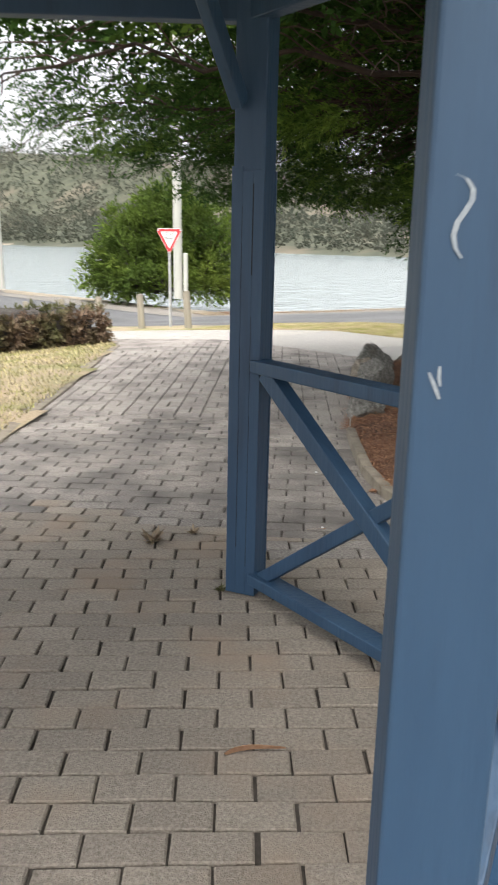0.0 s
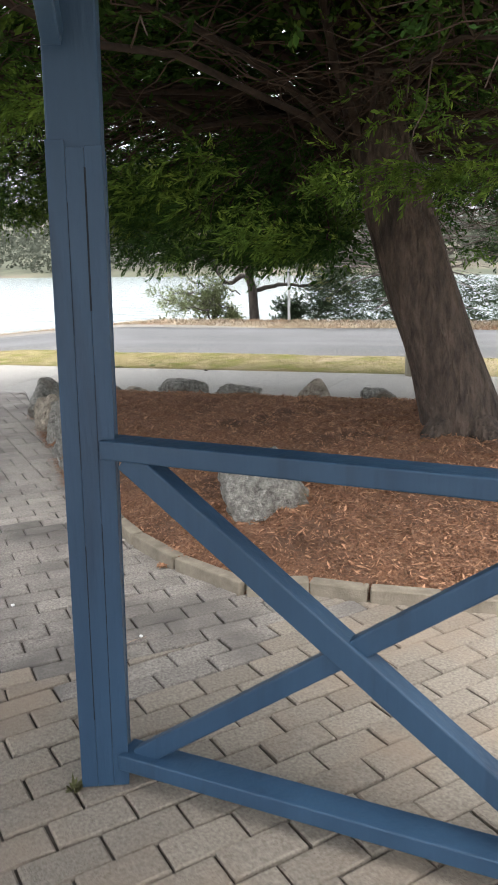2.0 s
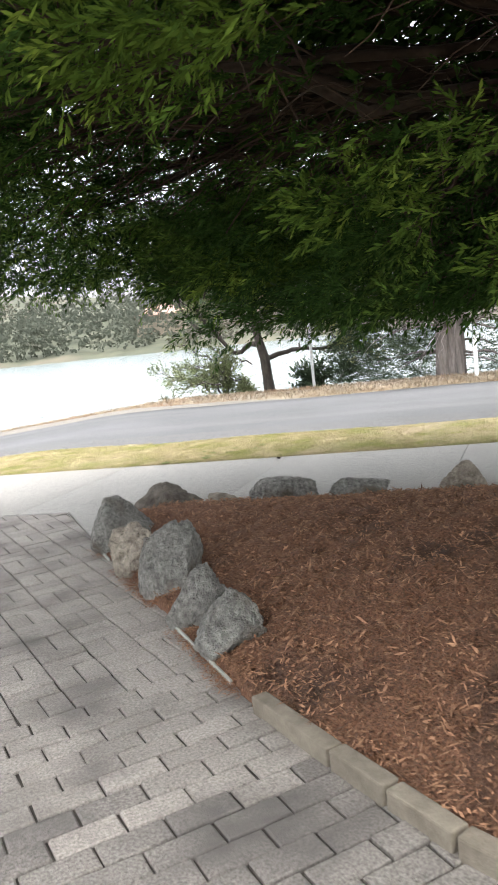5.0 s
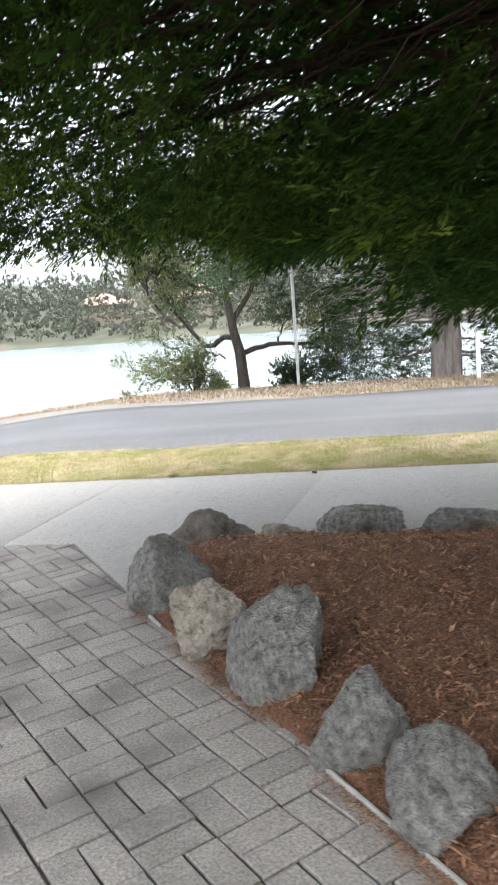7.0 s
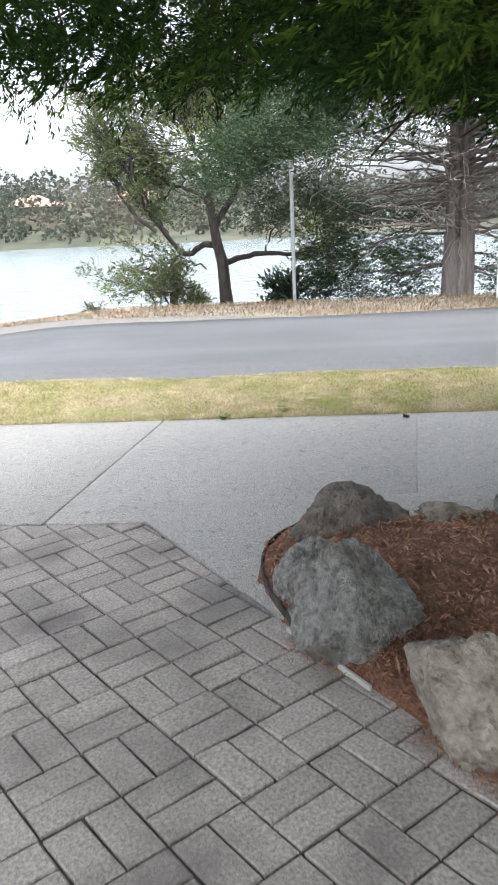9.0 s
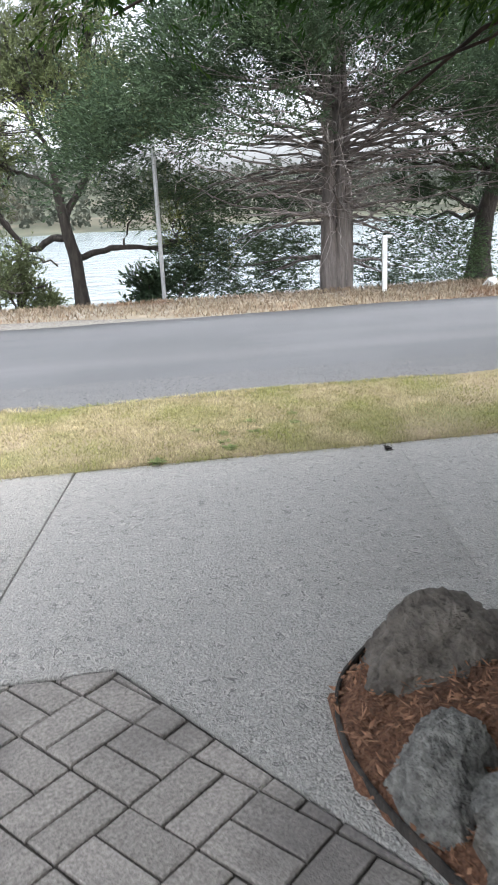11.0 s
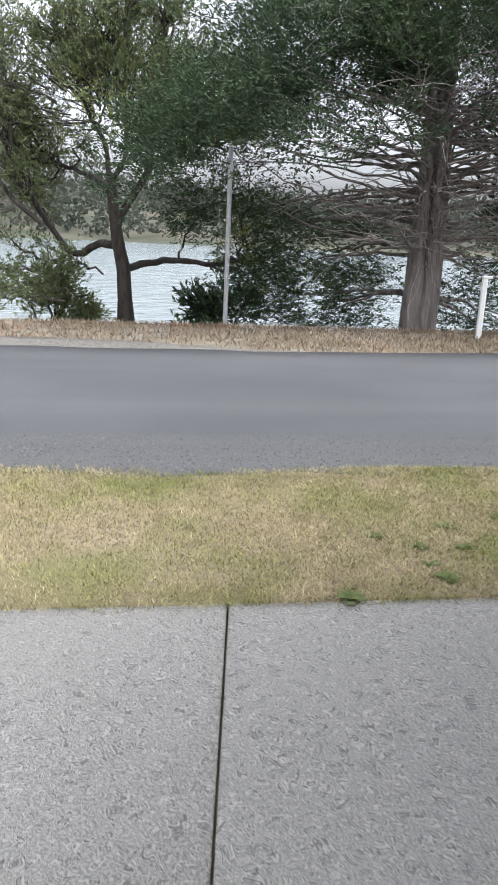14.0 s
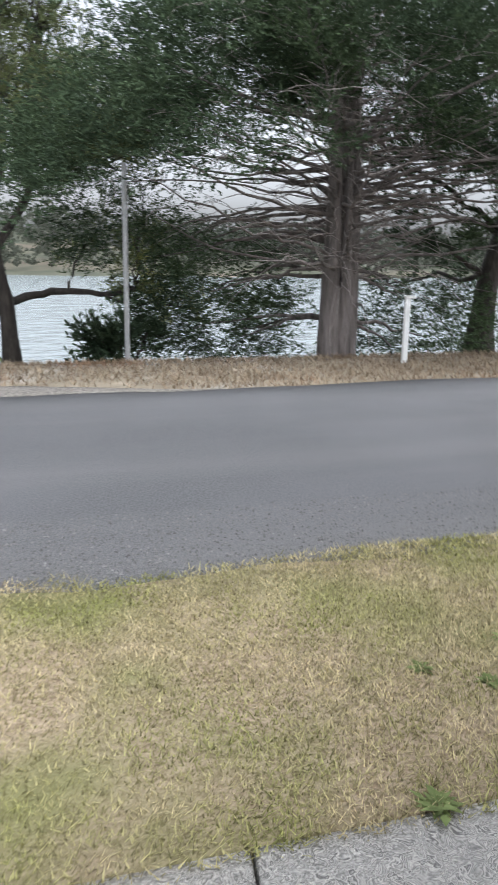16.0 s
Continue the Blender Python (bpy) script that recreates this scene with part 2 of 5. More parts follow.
M_BLACK = mat("sign_black", (0.02, 0.02, 0.02), (0.04, 0.04, 0.04), 10, 0.5, 0.0)
M_LEAFD = mat("dry_leaf", (0.42, 0.25, 0.15), (0.62, 0.42, 0.28), 30, 0.7, 0.2)
M_ROOFRED = mat("tile_roof", (0.3, 0.19, 0.15), (0.38, 0.25, 0.2), 3, 0.8, 0.1)
M_WATER = bpy.data.materials.new("lake_water")
M_WATER.use_nodes = True
_b = M_WATER.node_tree.nodes["Principled BSDF"]
# base colour lightened to carry part of the sky's reflection
_b.inputs["Base Color"].default_value = (0.24, 0.28, 0.285, 1)
_b.inputs["Roughness"].default_value = 0.2
_n = M_WATER.node_tree.nodes.new("ShaderNodeTexNoise")
_n.inputs["Scale"].default_value = 0.9
_n.inputs["Detail"].default_value = 5
_t = M_WATER.node_tree.nodes.new("ShaderNodeTexCoord")
M_WATER.node_tree.links.new(_t.outputs["Object"], _n.inputs["Vector"])
_p = M_WATER.node_tree.nodes.new("ShaderNodeBump")
_p.inputs["Strength"].default_value = 0.5
_p.inputs["Distance"].default_value = 0.3
M_WATER.node_tree.links.new(_n.outputs["Fac"], _p.inputs["Height"])
M_WATER.node_tree.links.new(_p.outputs[0], _b.inputs["Normal"])

# ---- mesh helpers ----


def obj(name, bm, material, parent=None, smooth=False):
    me = bpy.data.meshes.new(name)
    bm.normal_update()
    bm.to_mesh(me)
    bm.free()
    if smooth:
        me.shade_smooth()
    me.materials.append(material)
    ob = new(name, me)
    if parent:
        ob.parent = parent
    return ob


def part(name, bm, material, parent, label="", smooth=False):
    ob = obj(name, bm, material, parent, smooth)
    if label:
        ob["label"] = label
    return ob


def mesh_np(name, verts, faces, material, parent=None, smooth=False):
    me = bpy.data.meshes.new(name)
    verts = np.asarray(verts, dtype=np.float32)
    faces = np.asarray(faces, dtype=np.int32)
    k = faces.shape[1]
    me.vertices.add(len(verts))
    me.vertices.foreach_set("co", verts.ravel())
    me.loops.add(faces.size)
    me.loops.foreach_set("vertex_index", faces.ravel())
    me.polygons.add(len(faces))
    me.polygons.foreach_set("loop_start", np.arange(0, faces.size, k, dtype=np.int32))
    me.polygons.foreach_set("loop_total", np.full(len(faces), k, dtype=np.int32))
    me.update(calc_edges=True)
    me.validate()
    if smooth:
        me.shade_smooth()
    me.materials.append(material)
    ob = new(name, me)
    if parent:
        ob.parent = parent
    return ob


def box_bm(sx, sy, sz, bevel=0.006, m=None):
    bm = bmesh.new()
    bmesh.ops.create_cube(bm, size=1.0, matrix=Matrix.Diagonal((sx, sy, sz, 1)))
    if bevel:
        bmesh.ops.bevel(bm, geom=bm.edges[:], offset=bevel, segments=2, affect="EDGES", profile=0.5)
    if m:
        bmesh.ops.transform(bm, matrix=m, verts=bm.verts)
    return bm


def bar_bm(a, b, w, h, bevel=0.005):
    """A squared timber from a to b, w wide sideways and h deep."""
    a, b = Vector(a), Vector(b)
    d = b - a
    y = d.normalized()
    x = y.cross(Vector((0, 0, 1)))
    if x.length < 1e-3:
        x = Vector((1, 0, 0))
    x.normalize()
    z = x.cross(y)
    m = Matrix((x, y, z)).transposed().to_4x4()
    m.translation = (a + b) / 2
    return box_bm(w, d.length, h, bevel, m)


def tube_np(points, radii, sides=7, rough=0.0, seed=0):
    pts = np.array(points, dtype=float)
    n = len(pts)
    rng = np.random.default_rng(seed)
    tan = np.gradient(pts, axis=0)
    tan /= np.linalg.norm(tan, axis=1)[:, None] + 1e-9
    ref = np.where(np.abs(tan[:, 2:3]) > 0.9, np.array([[1.0, 0, 0]]), np.array([[0, 0, 1.0]]))
    u = np.cross(tan, ref)
    u /= np.linalg.norm(u, axis=1)[:, None] + 1e-9
    v = np.cross(tan, u)
    ang = np.linspace(0, 2 * np.pi, sides, endpoint=False)
    r = np.array(radii)[:, None] * (1 + rough * rng.uniform(-1, 1, (n, sides)))
    vs = pts[:, None, :] + r[..., None] * (np.cos(ang)[None, :, None] * u[:, None, :] + np.sin(ang)[None, :, None] * v[:, None, :])
    vs = vs.reshape(-1, 3)
    i = np.arange(n - 1)[:, None] * sides
    j = np.arange(sides)[None, :]
    k = (j + 1) % sides
    f = np.stack([i + j, i + k, i + sides + k, i + sides + j], -1).reshape(-1, 4)
    return vs, f


def join_np(chunks):
    vs, fs, o = [], [], 0
    for v, f in chunks:
        vs.append(v)
        fs.append(f + o)
        o += len(v)
    return np.concatenate(vs), np.concatenate(fs)


def sprays_np(pos, out, length, rng, blades=9, width=0.16, flat=0.35, short=0.5):
    """Feathery sprays: each a fan of slim leaf blades along a short axis."""
    n = len(pos)
    out = out / (np.linalg.norm(out, axis=1)[:, None] + 1e-9)
    side = np.cross(out, np.array([0, 0, 1.0]) + rng.normal(0, flat, (n, 3)))
    side /= np.linalg.norm(side, axis=1)[:, None] + 1e-9
    up = np.cross(side, out)
    L = length * rng.uniform(0.6, 1.35, n)
    vs = np.empty((n, blades, 4, 3))
    for b in range(blades):
        t = (b + 0.3) / blades
        sgn = 1 if b % 2 else -1
        root = pos + out * (L * t * 0.95)[:, None]
        a = rng.uniform(0.35, 0.95, n) * sgn
        d = out * np.cos(a)[:, None] + side * np.sin(a)[:, None] + up * rng.normal(0.05, 0.28, n)[:, None]
        bl = L * short * rng.uniform(0.7, 1.25, n) * (1.1 - 0.6 * t)
        tip = root + d * bl[:, None]
        w = np.cross(d, up + rng.normal(0, 0.3, (n, 3)))
        w /= np.linalg.norm(w, axis=1)[:, None] + 1e-9
        mid = root + d * (bl * 0.45)[:, None]
        hw = (bl * width)[:, None]
        vs[:, b, 0], vs[:, b, 1], vs[:, b, 2], vs[:, b, 3] = root, mid + w * hw, tip, mid - w * hw
    vs = vs.reshape(-1, 3)
    f = np.arange(len(vs)).reshape(-1, 4)
    return vs, f


def plumes_np(pos, out, length, rng, blades=18, blade=0.06, width=0.1, fan=0.75):
    """Bushy plumes: short scaly sprigs set all round a short axis, leaning forward."""
    n = len(pos)
    out = out / (np.linalg.norm(out, axis=1)[:, None] + 1e-9)
    side = np.cross(out, np.array([0, 0, 1.0]) + rng.normal(0, 0.5, (n, 3)))
    side /= np.linalg.norm(side, axis=1)[:, None] + 1e-9
    up = np.cross(side, out)
    L = length * rng.uniform(0.5, 1.3, n)
    vs = np.empty((n, blades, 4, 3))
    for b in range(blades):
        t = ((b + rng.random(n)) / blades) ** 0.7
        phi = rng.uniform(0, 2 * np.pi, n)
        a = rng.uniform(0.15, 1.1, n) * fan * (1.25 - 0.5 * t)
        d = out * np.cos(a)[:, None] + (side * np.cos(phi)[:, None] + up * (0.7 * np.sin(phi))[:, None]) * np.sin(a)[:, None]
        root = pos + out * (L * t)[:, None] + d * (L * 0.16 * rng.random(n))[:, None]
        bl = blade * rng.uniform(0.5, 1.45, n)
        w = np.cross(d, rng.normal(0, 1, (n, 3)))
        w /= np.linalg.norm(w, axis=1)[:, None] + 1e-9
        mid = root + d * (bl * 0.55)[:, None]
        hw = (bl * width)[:, None]
        vs[:, b, 0], vs[:, b, 1], vs[:, b, 2], vs[:, b, 3] = root, mid + w * hw, root + d * bl[:, None], mid - w * hw
    vs = vs.reshape(-1, 3)
    return vs, np.arange(len(vs)).reshape(-1, 4)


# ---- lie of the land ----
O = np.array((1.4, 13.6))
ES = np.array((-0.786, 0.618))
EN = np.array((0.618, 0.786))


def sd(x, y):
    return (x - O[0]) * ES[0] + (y - O[1]) * ES[1], (x - O[0]) * EN[0] + (y - O[1]) * EN[1]


def xy(s, d):
    return O[0] + s * ES[0] + d * EN[0], O[1] + s * ES[1] + d * EN[1]


def ground_z(x, y):
    """Height of the walked ground: level, falling away along the road beyond the paving."""
    s, d = sd(np.asarray(x, float), np.asarray(y, float))
    q = np.clip(s, 0, 11)
    return -0.095 * np.where(q < 1.2, q * q / 2.4, q - 0.6)


def land_z(x, y):
    """The whole sheet: the shore bank beyond the road, the lake bed and the far rise."""
    s, d = sd(np.asarray(x, float), np.asarray(y, float))
    z = ground_z(x, y) - 0.06
    f = np.clip((d - 7.0) / 5.5, 0, 1)
    z = z + (-2.1 - z) * f * f * (3 - 2 * f)
    f = np.clip((d - 84) / 10, 0, 1)
    z = z + 1.6 * f * f * (3 - 2 * f)
    f = np.clip((d - 95) / 70, 0, 1)
    hills = np.interp(s, (-300, -70, -30, 0, 30, 80, 130, 200, 400), (1, 1, 2, 6, 8, 6, 12, 26, 40)) + 0.8 * np.sin(s * 0.11)
    return z + hills * f * f * (3 - 2 * f)


def strip(name, s0, s1, d0, d1, lift, material, ns=60, nd=4, wob0=0.0, wob1=0.0, seed=1, taper=0.0):
    """A ribbon along the road between two offsets, lying on the land, with uneven edges and turned-down sides."""
    rng = np.random.default_rng(seed)
    ss = np.linspace(s0, s1, ns)
    e0 = d0 + wob0 * np.convolve(rng.normal(0, 1, ns + 4), np.ones(5) / 2.2, "valid")
    e1 = d1 + wob1 * np.convolve(rng.normal(0, 1, ns + 4), np.ones(5) / 2.2, "valid")
    if taper:
        e1 = e0 + (e1 - e0) * np.clip((ss - s0) / taper, 0.03, 1)
    rows = []
    for k in range(nd + 1):
        rows.append(e0 + (e1 - e0) * k / nd)
    rows = [rows[0]] + rows + [rows[-1]]
    vs = []
    for k, r in enumerate(rows):
        x, y = xy(ss, r)
        z = ground_z(x, y) + (lift if 0 < k < len(rows) - 1 else -0.12)
        vs.append(np.stack([x, y, z], 1))
    vs = np.concatenate(vs)
    i = np.arange(len(rows) - 1)[:, None] * ns
    j = np.arange(ns - 1)[None, :]
    f = np.stack([i + j, i + j + 1, i + ns + j + 1, i + ns + j], -1).reshape(-1, 4)[:, ::-1]
    return mesh_np(name, vs, f, material)


gx = np.concatenate([np.linspace(-420, -40, 20), np.linspace(-36, 46, 104), np.linspace(52, 480, 30)])
gy = np.concatenate([np.linspace(-300, -20, 14), np.linspace(-16, 50, 90), np.linspace(55, 480, 60)])
X, Y = np.meshgrid(gx, gy)
Z = land_z(X, Y)
nx, ny = len(gx), len(gy)
i = np.arange(ny - 1)[:, None] * nx
j = np.arange(nx - 1)[None, :]
f = np.stack([i + j, i + j + 1, i + nx + j + 1, i + nx + j], -1).reshape(-1, 4)
ground = mesh_np("ground", np.stack([X, Y, Z], -1).reshape(-1, 3), f, M_SOIL, smooth=True)
ground.data.materials.append(M_HILLSIDE)
fx, fy = X[:-1, :-1].ravel(), Y[:-1, :-1].ravel()
ground.data.polygons.foreach_set("material_index", (sd(fx, fy)[1] > 72).astype(np.int32))
tagged(ground, "dry earth and bleached grass ground sheet", "ground", kind="structure")
water = mesh_np("water", [(-420, 14, -1.5), (480, 14, -1.5), (480, 420, -1.5), (-420, 420, -1.5)], [(0, 1, 2, 3)], M_WATER)
tagged(water, "pale calm lake water, sky reflection partly put into its colour", "water", kind="structure")
road = strip("road", -45, 45, 0.5, 4.9, 0.0, M_ROAD, 200, 10, 0.05, 0.06, 3)
tagged(road, "worn grey asphalt road with gravelly edges", "road", kind="structure")
verge = strip("verge", -40, 9, -0.88, 0.6, 0.012, M_TURF, 200, 4, 0.012, 0.075, 4)
tagged(verge, "patchy green and straw grass strip beside the road", "grass", kind="structure")
shoulder = strip("shoulder", -3.0, 30, 4.86, 6.1, -0.012, M_HILL, 110, 4, 0.03, 0.14, 6, 5.0)
tagged(shoulder, "pale loose gravel shoulder along the road", "shoulder", kind="structure")

# ---- paving, footpath, garden bed ----
CORNER = (1.04, 10.22)
BED = [(2.9, 3.15), (2.2, 3.58), (1.7, 3.95), (1.5, 4.13), (1.23, 4.24), (1.05, 4.65), (0.95, 5.05), (0.89, 5.6), (0.85, 6.1),
       (0.87, 6.6), (0.9, 7.1), (0.93, 7.8), (0.94, 8.4), (0.97, 8.95), (1.1, 9.35), (1.35, 9.62), (1.62, 9.67)]
BED += [xy(s, -2.95) for s in (-4, -6, -8)] + [(6.6, 5.2), (5.6, 3.4), (4.2, 2.7)]
LAWN = [(-1.7, 4.0), (-1.75, 5.3), (-1.86, 6.25), (-1.98, 7.54), (-2.2, 9.3), (-2.55, 11.4), (-3.3, 13.1)]


def inside(poly, x, y):
    x, y = np.asarray(x, float), np.asarray(y, float)
    res = np.zeros(x.shape, bool)
    for (x0, y0), (x1, y1) in zip(poly, poly[1:] + poly[:1]):
        c = ((y0 > y) != (y1 > y)) & (x < (x1 - x0) * (y - y0) / (y1 - y0 + 1e-12) + x0)
        res ^= c
    return res


def edge_dist(poly, x, y, closed=True):
    x, y = np.asarray(x, float), np.asarray(y, float)
    best = np.full(x.shape, 1e9)
    for (x0, y0), (x1, y1) in zip(poly, poly[1:] + (poly[:1] if closed else [])):
        dx, dy = x1 - x0, y1 - y0
        t = np.clip(((x - x0) * dx + (y - y0) * dy) / (dx * dx + dy * dy + 1e-12), 0, 1)
        best = np.minimum(best, np.hypot(x - x0 - t * dx, y - y0 - t * dy))
    return best


def fbm(x, y, scale, seed=0):
    rng = np.random.default_rng(seed)
    z = np.zeros(np.shape(x))
    amp, f = 1.0, scale
    for _ in range(4):
        for _ in range(3):
            a, p = rng.uniform(0, 2 * np.pi, 2)
            z = z + amp / 3 * np.sin((x * np.cos(a) + y * np.sin(a)) * f + p)
        amp, f = amp * 0.55, f * 2.1
    return z


def grid_sheet(name, x0, x1, y0, y1, step, height, material, keep=None):
    """A level grid whose height is height(x, y), cut to the cells that keep() accepts."""
    xs, ys = np.arange(x0, x1 + step, step), np.arange(y0, y1 + step, step)
    gx2, gy2 = np.meshgrid(xs, ys)
    z = height(gx2, gy2)
    n = len(xs)
    a = np.arange(len(ys) - 1)[:, None] * n
    b = np.arange(n - 1)[None, :]
    fc = np.stack([a + b, a + b + 1, a + n + b + 1, a + n + b], -1).reshape(-1, 4)
    if keep is not None:
        cx, cy = (gx2[:-1, :-1] + step / 2).ravel(), (gy2[:-1, :-1] + step / 2).ravel()
        fc = fc[keep(cx, cy)]
    v = np.stack([gx2, gy2, z], -1).reshape(-1, 3)
    used = np.unique(fc)
    remap = np.zeros(len(v), int)
    remap[used] = np.arange(len(used))
    return mesh_np(name, v[used], remap[fc], material, smooth=True)


PAVED = [(-3.3, 13.1), (-2.55, 11.4), (-2.2, 9.3), (-1.98, 7.54), (-1.86, 6.25), (-1.75, 5.3), (-1.7, 4.0), (-2.6, 2.2), (-2.6, -3.0), (3.4, -3.0), (3.4, 2.9),
         (2.3, 3.72), (1.8, 4.1), (1.35, 4.35), (1.15, 4.75), (1.0, 5.6), (0.97, 6.6), (1.03, 8.4), (0.99, 9.05), CORNER, (-2.2, 13.35)]
bed_sand = grid_sheet("pavement", -3.6, 3.4, -3.0, 13.6, 0.2, lambda x, y: ground_z(x, y) - 0.014, M_JOINT,
                      lambda x, y: inside(PAVED, x, y) | (edge_dist(PAVED, x, y) < 0.1))
pavement = tagged(bed_sand, "grey concrete paver pavement with dark sandy joints", "pavement", kind="structure")


def mulch_z(x, y):
    e = np.where(inside(BED, x, y), edge_dist(BED, x, y), -edge_dist(BED, x, y))
    k = np.clip(e / 2.2, 0, 1)
    h = 0.03 + 0.28 * k * (2 - k) + 0.016 * fbm(x, y, 5.0, 3) + 0.02 * fbm(x, y, 30.0, 5)
    return np.where(e > 0, h, np.maximum(-0.1, 0.03 + e * 3))


mulch = grid_sheet("mulch_bed", 0.6, 6.8, 2.5, 10.0, 0.035, mulch_z, M_MULCH, lambda x, y: inside(BED, x, y) | (edge_dist(BED, x, y) < 0.06))
tagged(mulch, "mounded garden bed of reddish brown bark mulch", "garden bed", kind="structure")
rng = np.random.default_rng(11)
n = 150000
cx, cy = rng.uniform(0.8, 6.6, n), rng.uniform(2.8, 9.8, n)
ok = inside(BED, cx, cy) & ((cx < 4.2) | (rng.random(n) < 0.4))
cx, cy = cx[ok], cy[ok]
n = len(cx)
p = np.stack([cx, cy, mulch_z(cx, cy) + rng.uniform(0.002, 0.02, n)], 1)
a = rng.uniform(0, 2 * np.pi, n)
big = np.where(rng.random(n) < 0.08, 1.4, 1.0)
L, W = rng.uniform(0.006, 0.026, n) * (0.5 + rng.random(n) ** 2) * big, rng.uniform(0.0014, 0.0055, n) * big
u = np.stack([np.cos(a), np.sin(a), rng.normal(0, 0.35, n)], 1) * L[:, None]
w = np.stack([-np.sin(a), np.cos(a), rng.normal(0, 0.4, n)], 1) * W[:, None]
vs = np.stack([p - u - w * 0.4, p + u * 0.2 - w, p + u + w * 0.3, p - u * 0.1 + w], 1).reshape(-1, 3)
chips = mesh_np("mulch_chips", vs, np.arange(len(vs)).reshape(-1, 4), M_CHIP)
tagged(chips, "loose bark chips and twigs covering the bed", "mulch", kind="stuff")


# dry needles spilled over the bed's edge onto the pavers
n = 9000
k = rng.uniform(0, 1, n)
ey = 6.2 + 2.7 * k
ex = np.interp(ey, [q[1] for q in BED[8:14]], [q[0] for q in BED[8:14]]) + rng.normal(0.01, 0.035, n) - 0.05 * rng.random(n) ** 3
ok = np.sin(ey * 5.0) + 0.7 * np.sin(ey * 11.0) + rng.normal(0, 0.4, n) > -0.2
ex, ey = ex[ok], ey[ok]
n = len(ex)
p = np.stack([ex, ey, np.maximum(mulch_z(ex, ey), 0.0) + rng.uniform(0.002, 0.012, n)], 1)
a = rng.uniform(0, 2 * np.pi, n)
u = np.stack([np.cos(a), np.sin(a), rng.normal(0, 0.2, n)], 1) * rng.uniform(0.008, 0.028, n)[:, None]
w = np.stack([-np.sin(a), np.cos(a), rng.normal(0, 0.3, n)], 1) * rng.uniform(0.0008, 0.0022, n)[:, None]
vs = np.stack([p - u, p + w, p + u, p - w], 1).reshape(-1, 3)
tagged(mesh_np("needle_litter", vs, np.arange(len(vs)).reshape(-1, 4), M_CHIP), "dry orange-brown needles spilled along the paver edge", "litter", kind="stuff")


def slab(name, s0, s1, d0, d1, parent):
    """One footpath slab with softened edges; its ends run a little askew."""
    vs, fs = [], []
    for inset, dz in ((0.0, -0.1), (0.0, -0.005), (0.006, 0.0)):
        for sa, da in ((s0 + inset, d0 + inset), (s1 - inset, d0 + inset), (s1 - inset, d1 - inset), (s0 + inset, d1 - inset)):
            x, y = xy(sa - 0.14 * (da - d0), da)
            vs.append((x, y, float(ground_z(x, y)) + dz + 0.004))
    for k in (0, 4):
        for q in range(4):
            fs.append((k + q, k + (q + 1) % 4, k + 4 + (q + 1) % 4, k + 4 + q))
    fs.append((8, 9, 10, 11))
    return mesh_np(name, vs, [f_[::-1] for f_ in fs], M_CONC, parent)


footpath = tagged(new("footpath"), "weathered pale concrete footpath of cast slabs", "footpath", kind="structure")
for k in range(-14, 7):
    s0 = -1.29 + k * 1.84
    slab("slab", s0 + 0.004, s0 + 1.836, -2.87 if k > -2 else -2.8, -0.88, footpath)
# concrete apron between the paving's corner and the bed's tip
bm = bmesh.new()
ap = [bm.verts.new((x, y, 0.0062)) for x, y in ((1.046, 10.22), (0.985, 9.06), (0.99, 8.9), (1.9, 9.3), (2.2, 9.35), (2.42, 9.56), xy(-1.6, -2.66))]
bm.faces.new(ap)
bmesh.ops.recalc_face_normals(bm, faces=bm.faces[:])
r_ = bmesh.ops.extrude_face_region(bm, geom=bm.faces[:])
bmesh.ops.translate(bm, verts=[g for g in r_["geom"] if isinstance(g, bmesh.types.BMVert)], vec=(0, 0, -0.08))
bmesh.ops.recalc_face_normals(bm, faces=bm.faces[:])
apron = part("apron", bm, M_CONC, footpath)
kerb = tagged(new("kerb"), "flush pale concrete mowing kerb beside the lawn", "kerb", kind="structure")
for (x0, y0), (x1, y1) in zip(LAWN, LAWN[1:]):
    m0, m1 = float(ground_z(x0, y0)), float(ground_z(x1, y1))
    part("kerb_length", bar_bm((x0 - 0.02, y0, m0 - 0.03), (x1 - 0.02, y1 - 0.006, m1 - 0.03), 0.13, 0.1, 0.012), M_CONC2, kerb)
lawn = grid_sheet("lawn", -14, -1.6, 1.0, 13.4, 0.25, lambda x, y: ground_z(x, y) + 0.02 + 0.01 * fbm(x, y, 3, 2), M_TURF,
                  lambda x, y: inside(LAWN[::-1] + [(-1.7, 1.0), (-14, 1.0), (-14, 20)], x, y))
tagged(lawn, "dry mown lawn of straw and green grass", "lawn", kind="structure")


def blades(name, pts, h, material, rng, lean=0.5, width=0.006, label=""):
    n = len(pts)
    a = rng.uniform(0, 2 * np.pi, n)
    hh = h * rng.uniform(0.4, 1.2, n)
    d = np.stack([np.cos(a), np.sin(a), np.zeros(n)], 1)
    s = np.stack([-np.sin(a), np.cos(a), np.zeros(n)], 1) * (width * rng.uniform(0.6, 1.4, n))[:, None]
    tip = pts + d * (hh * lean * rng.uniform(0.2, 1.6, n))[:, None] + np.array([0, 0, 1.0]) * hh[:, None]
    v = np.stack([pts - s, pts + s, tip], 1).reshape(-1, 3)
    ob = mesh_np(name, v, np.arange(len(v)).reshape(-1, 3), material)
    return tagged(ob, label, "grass", kind="stuff")


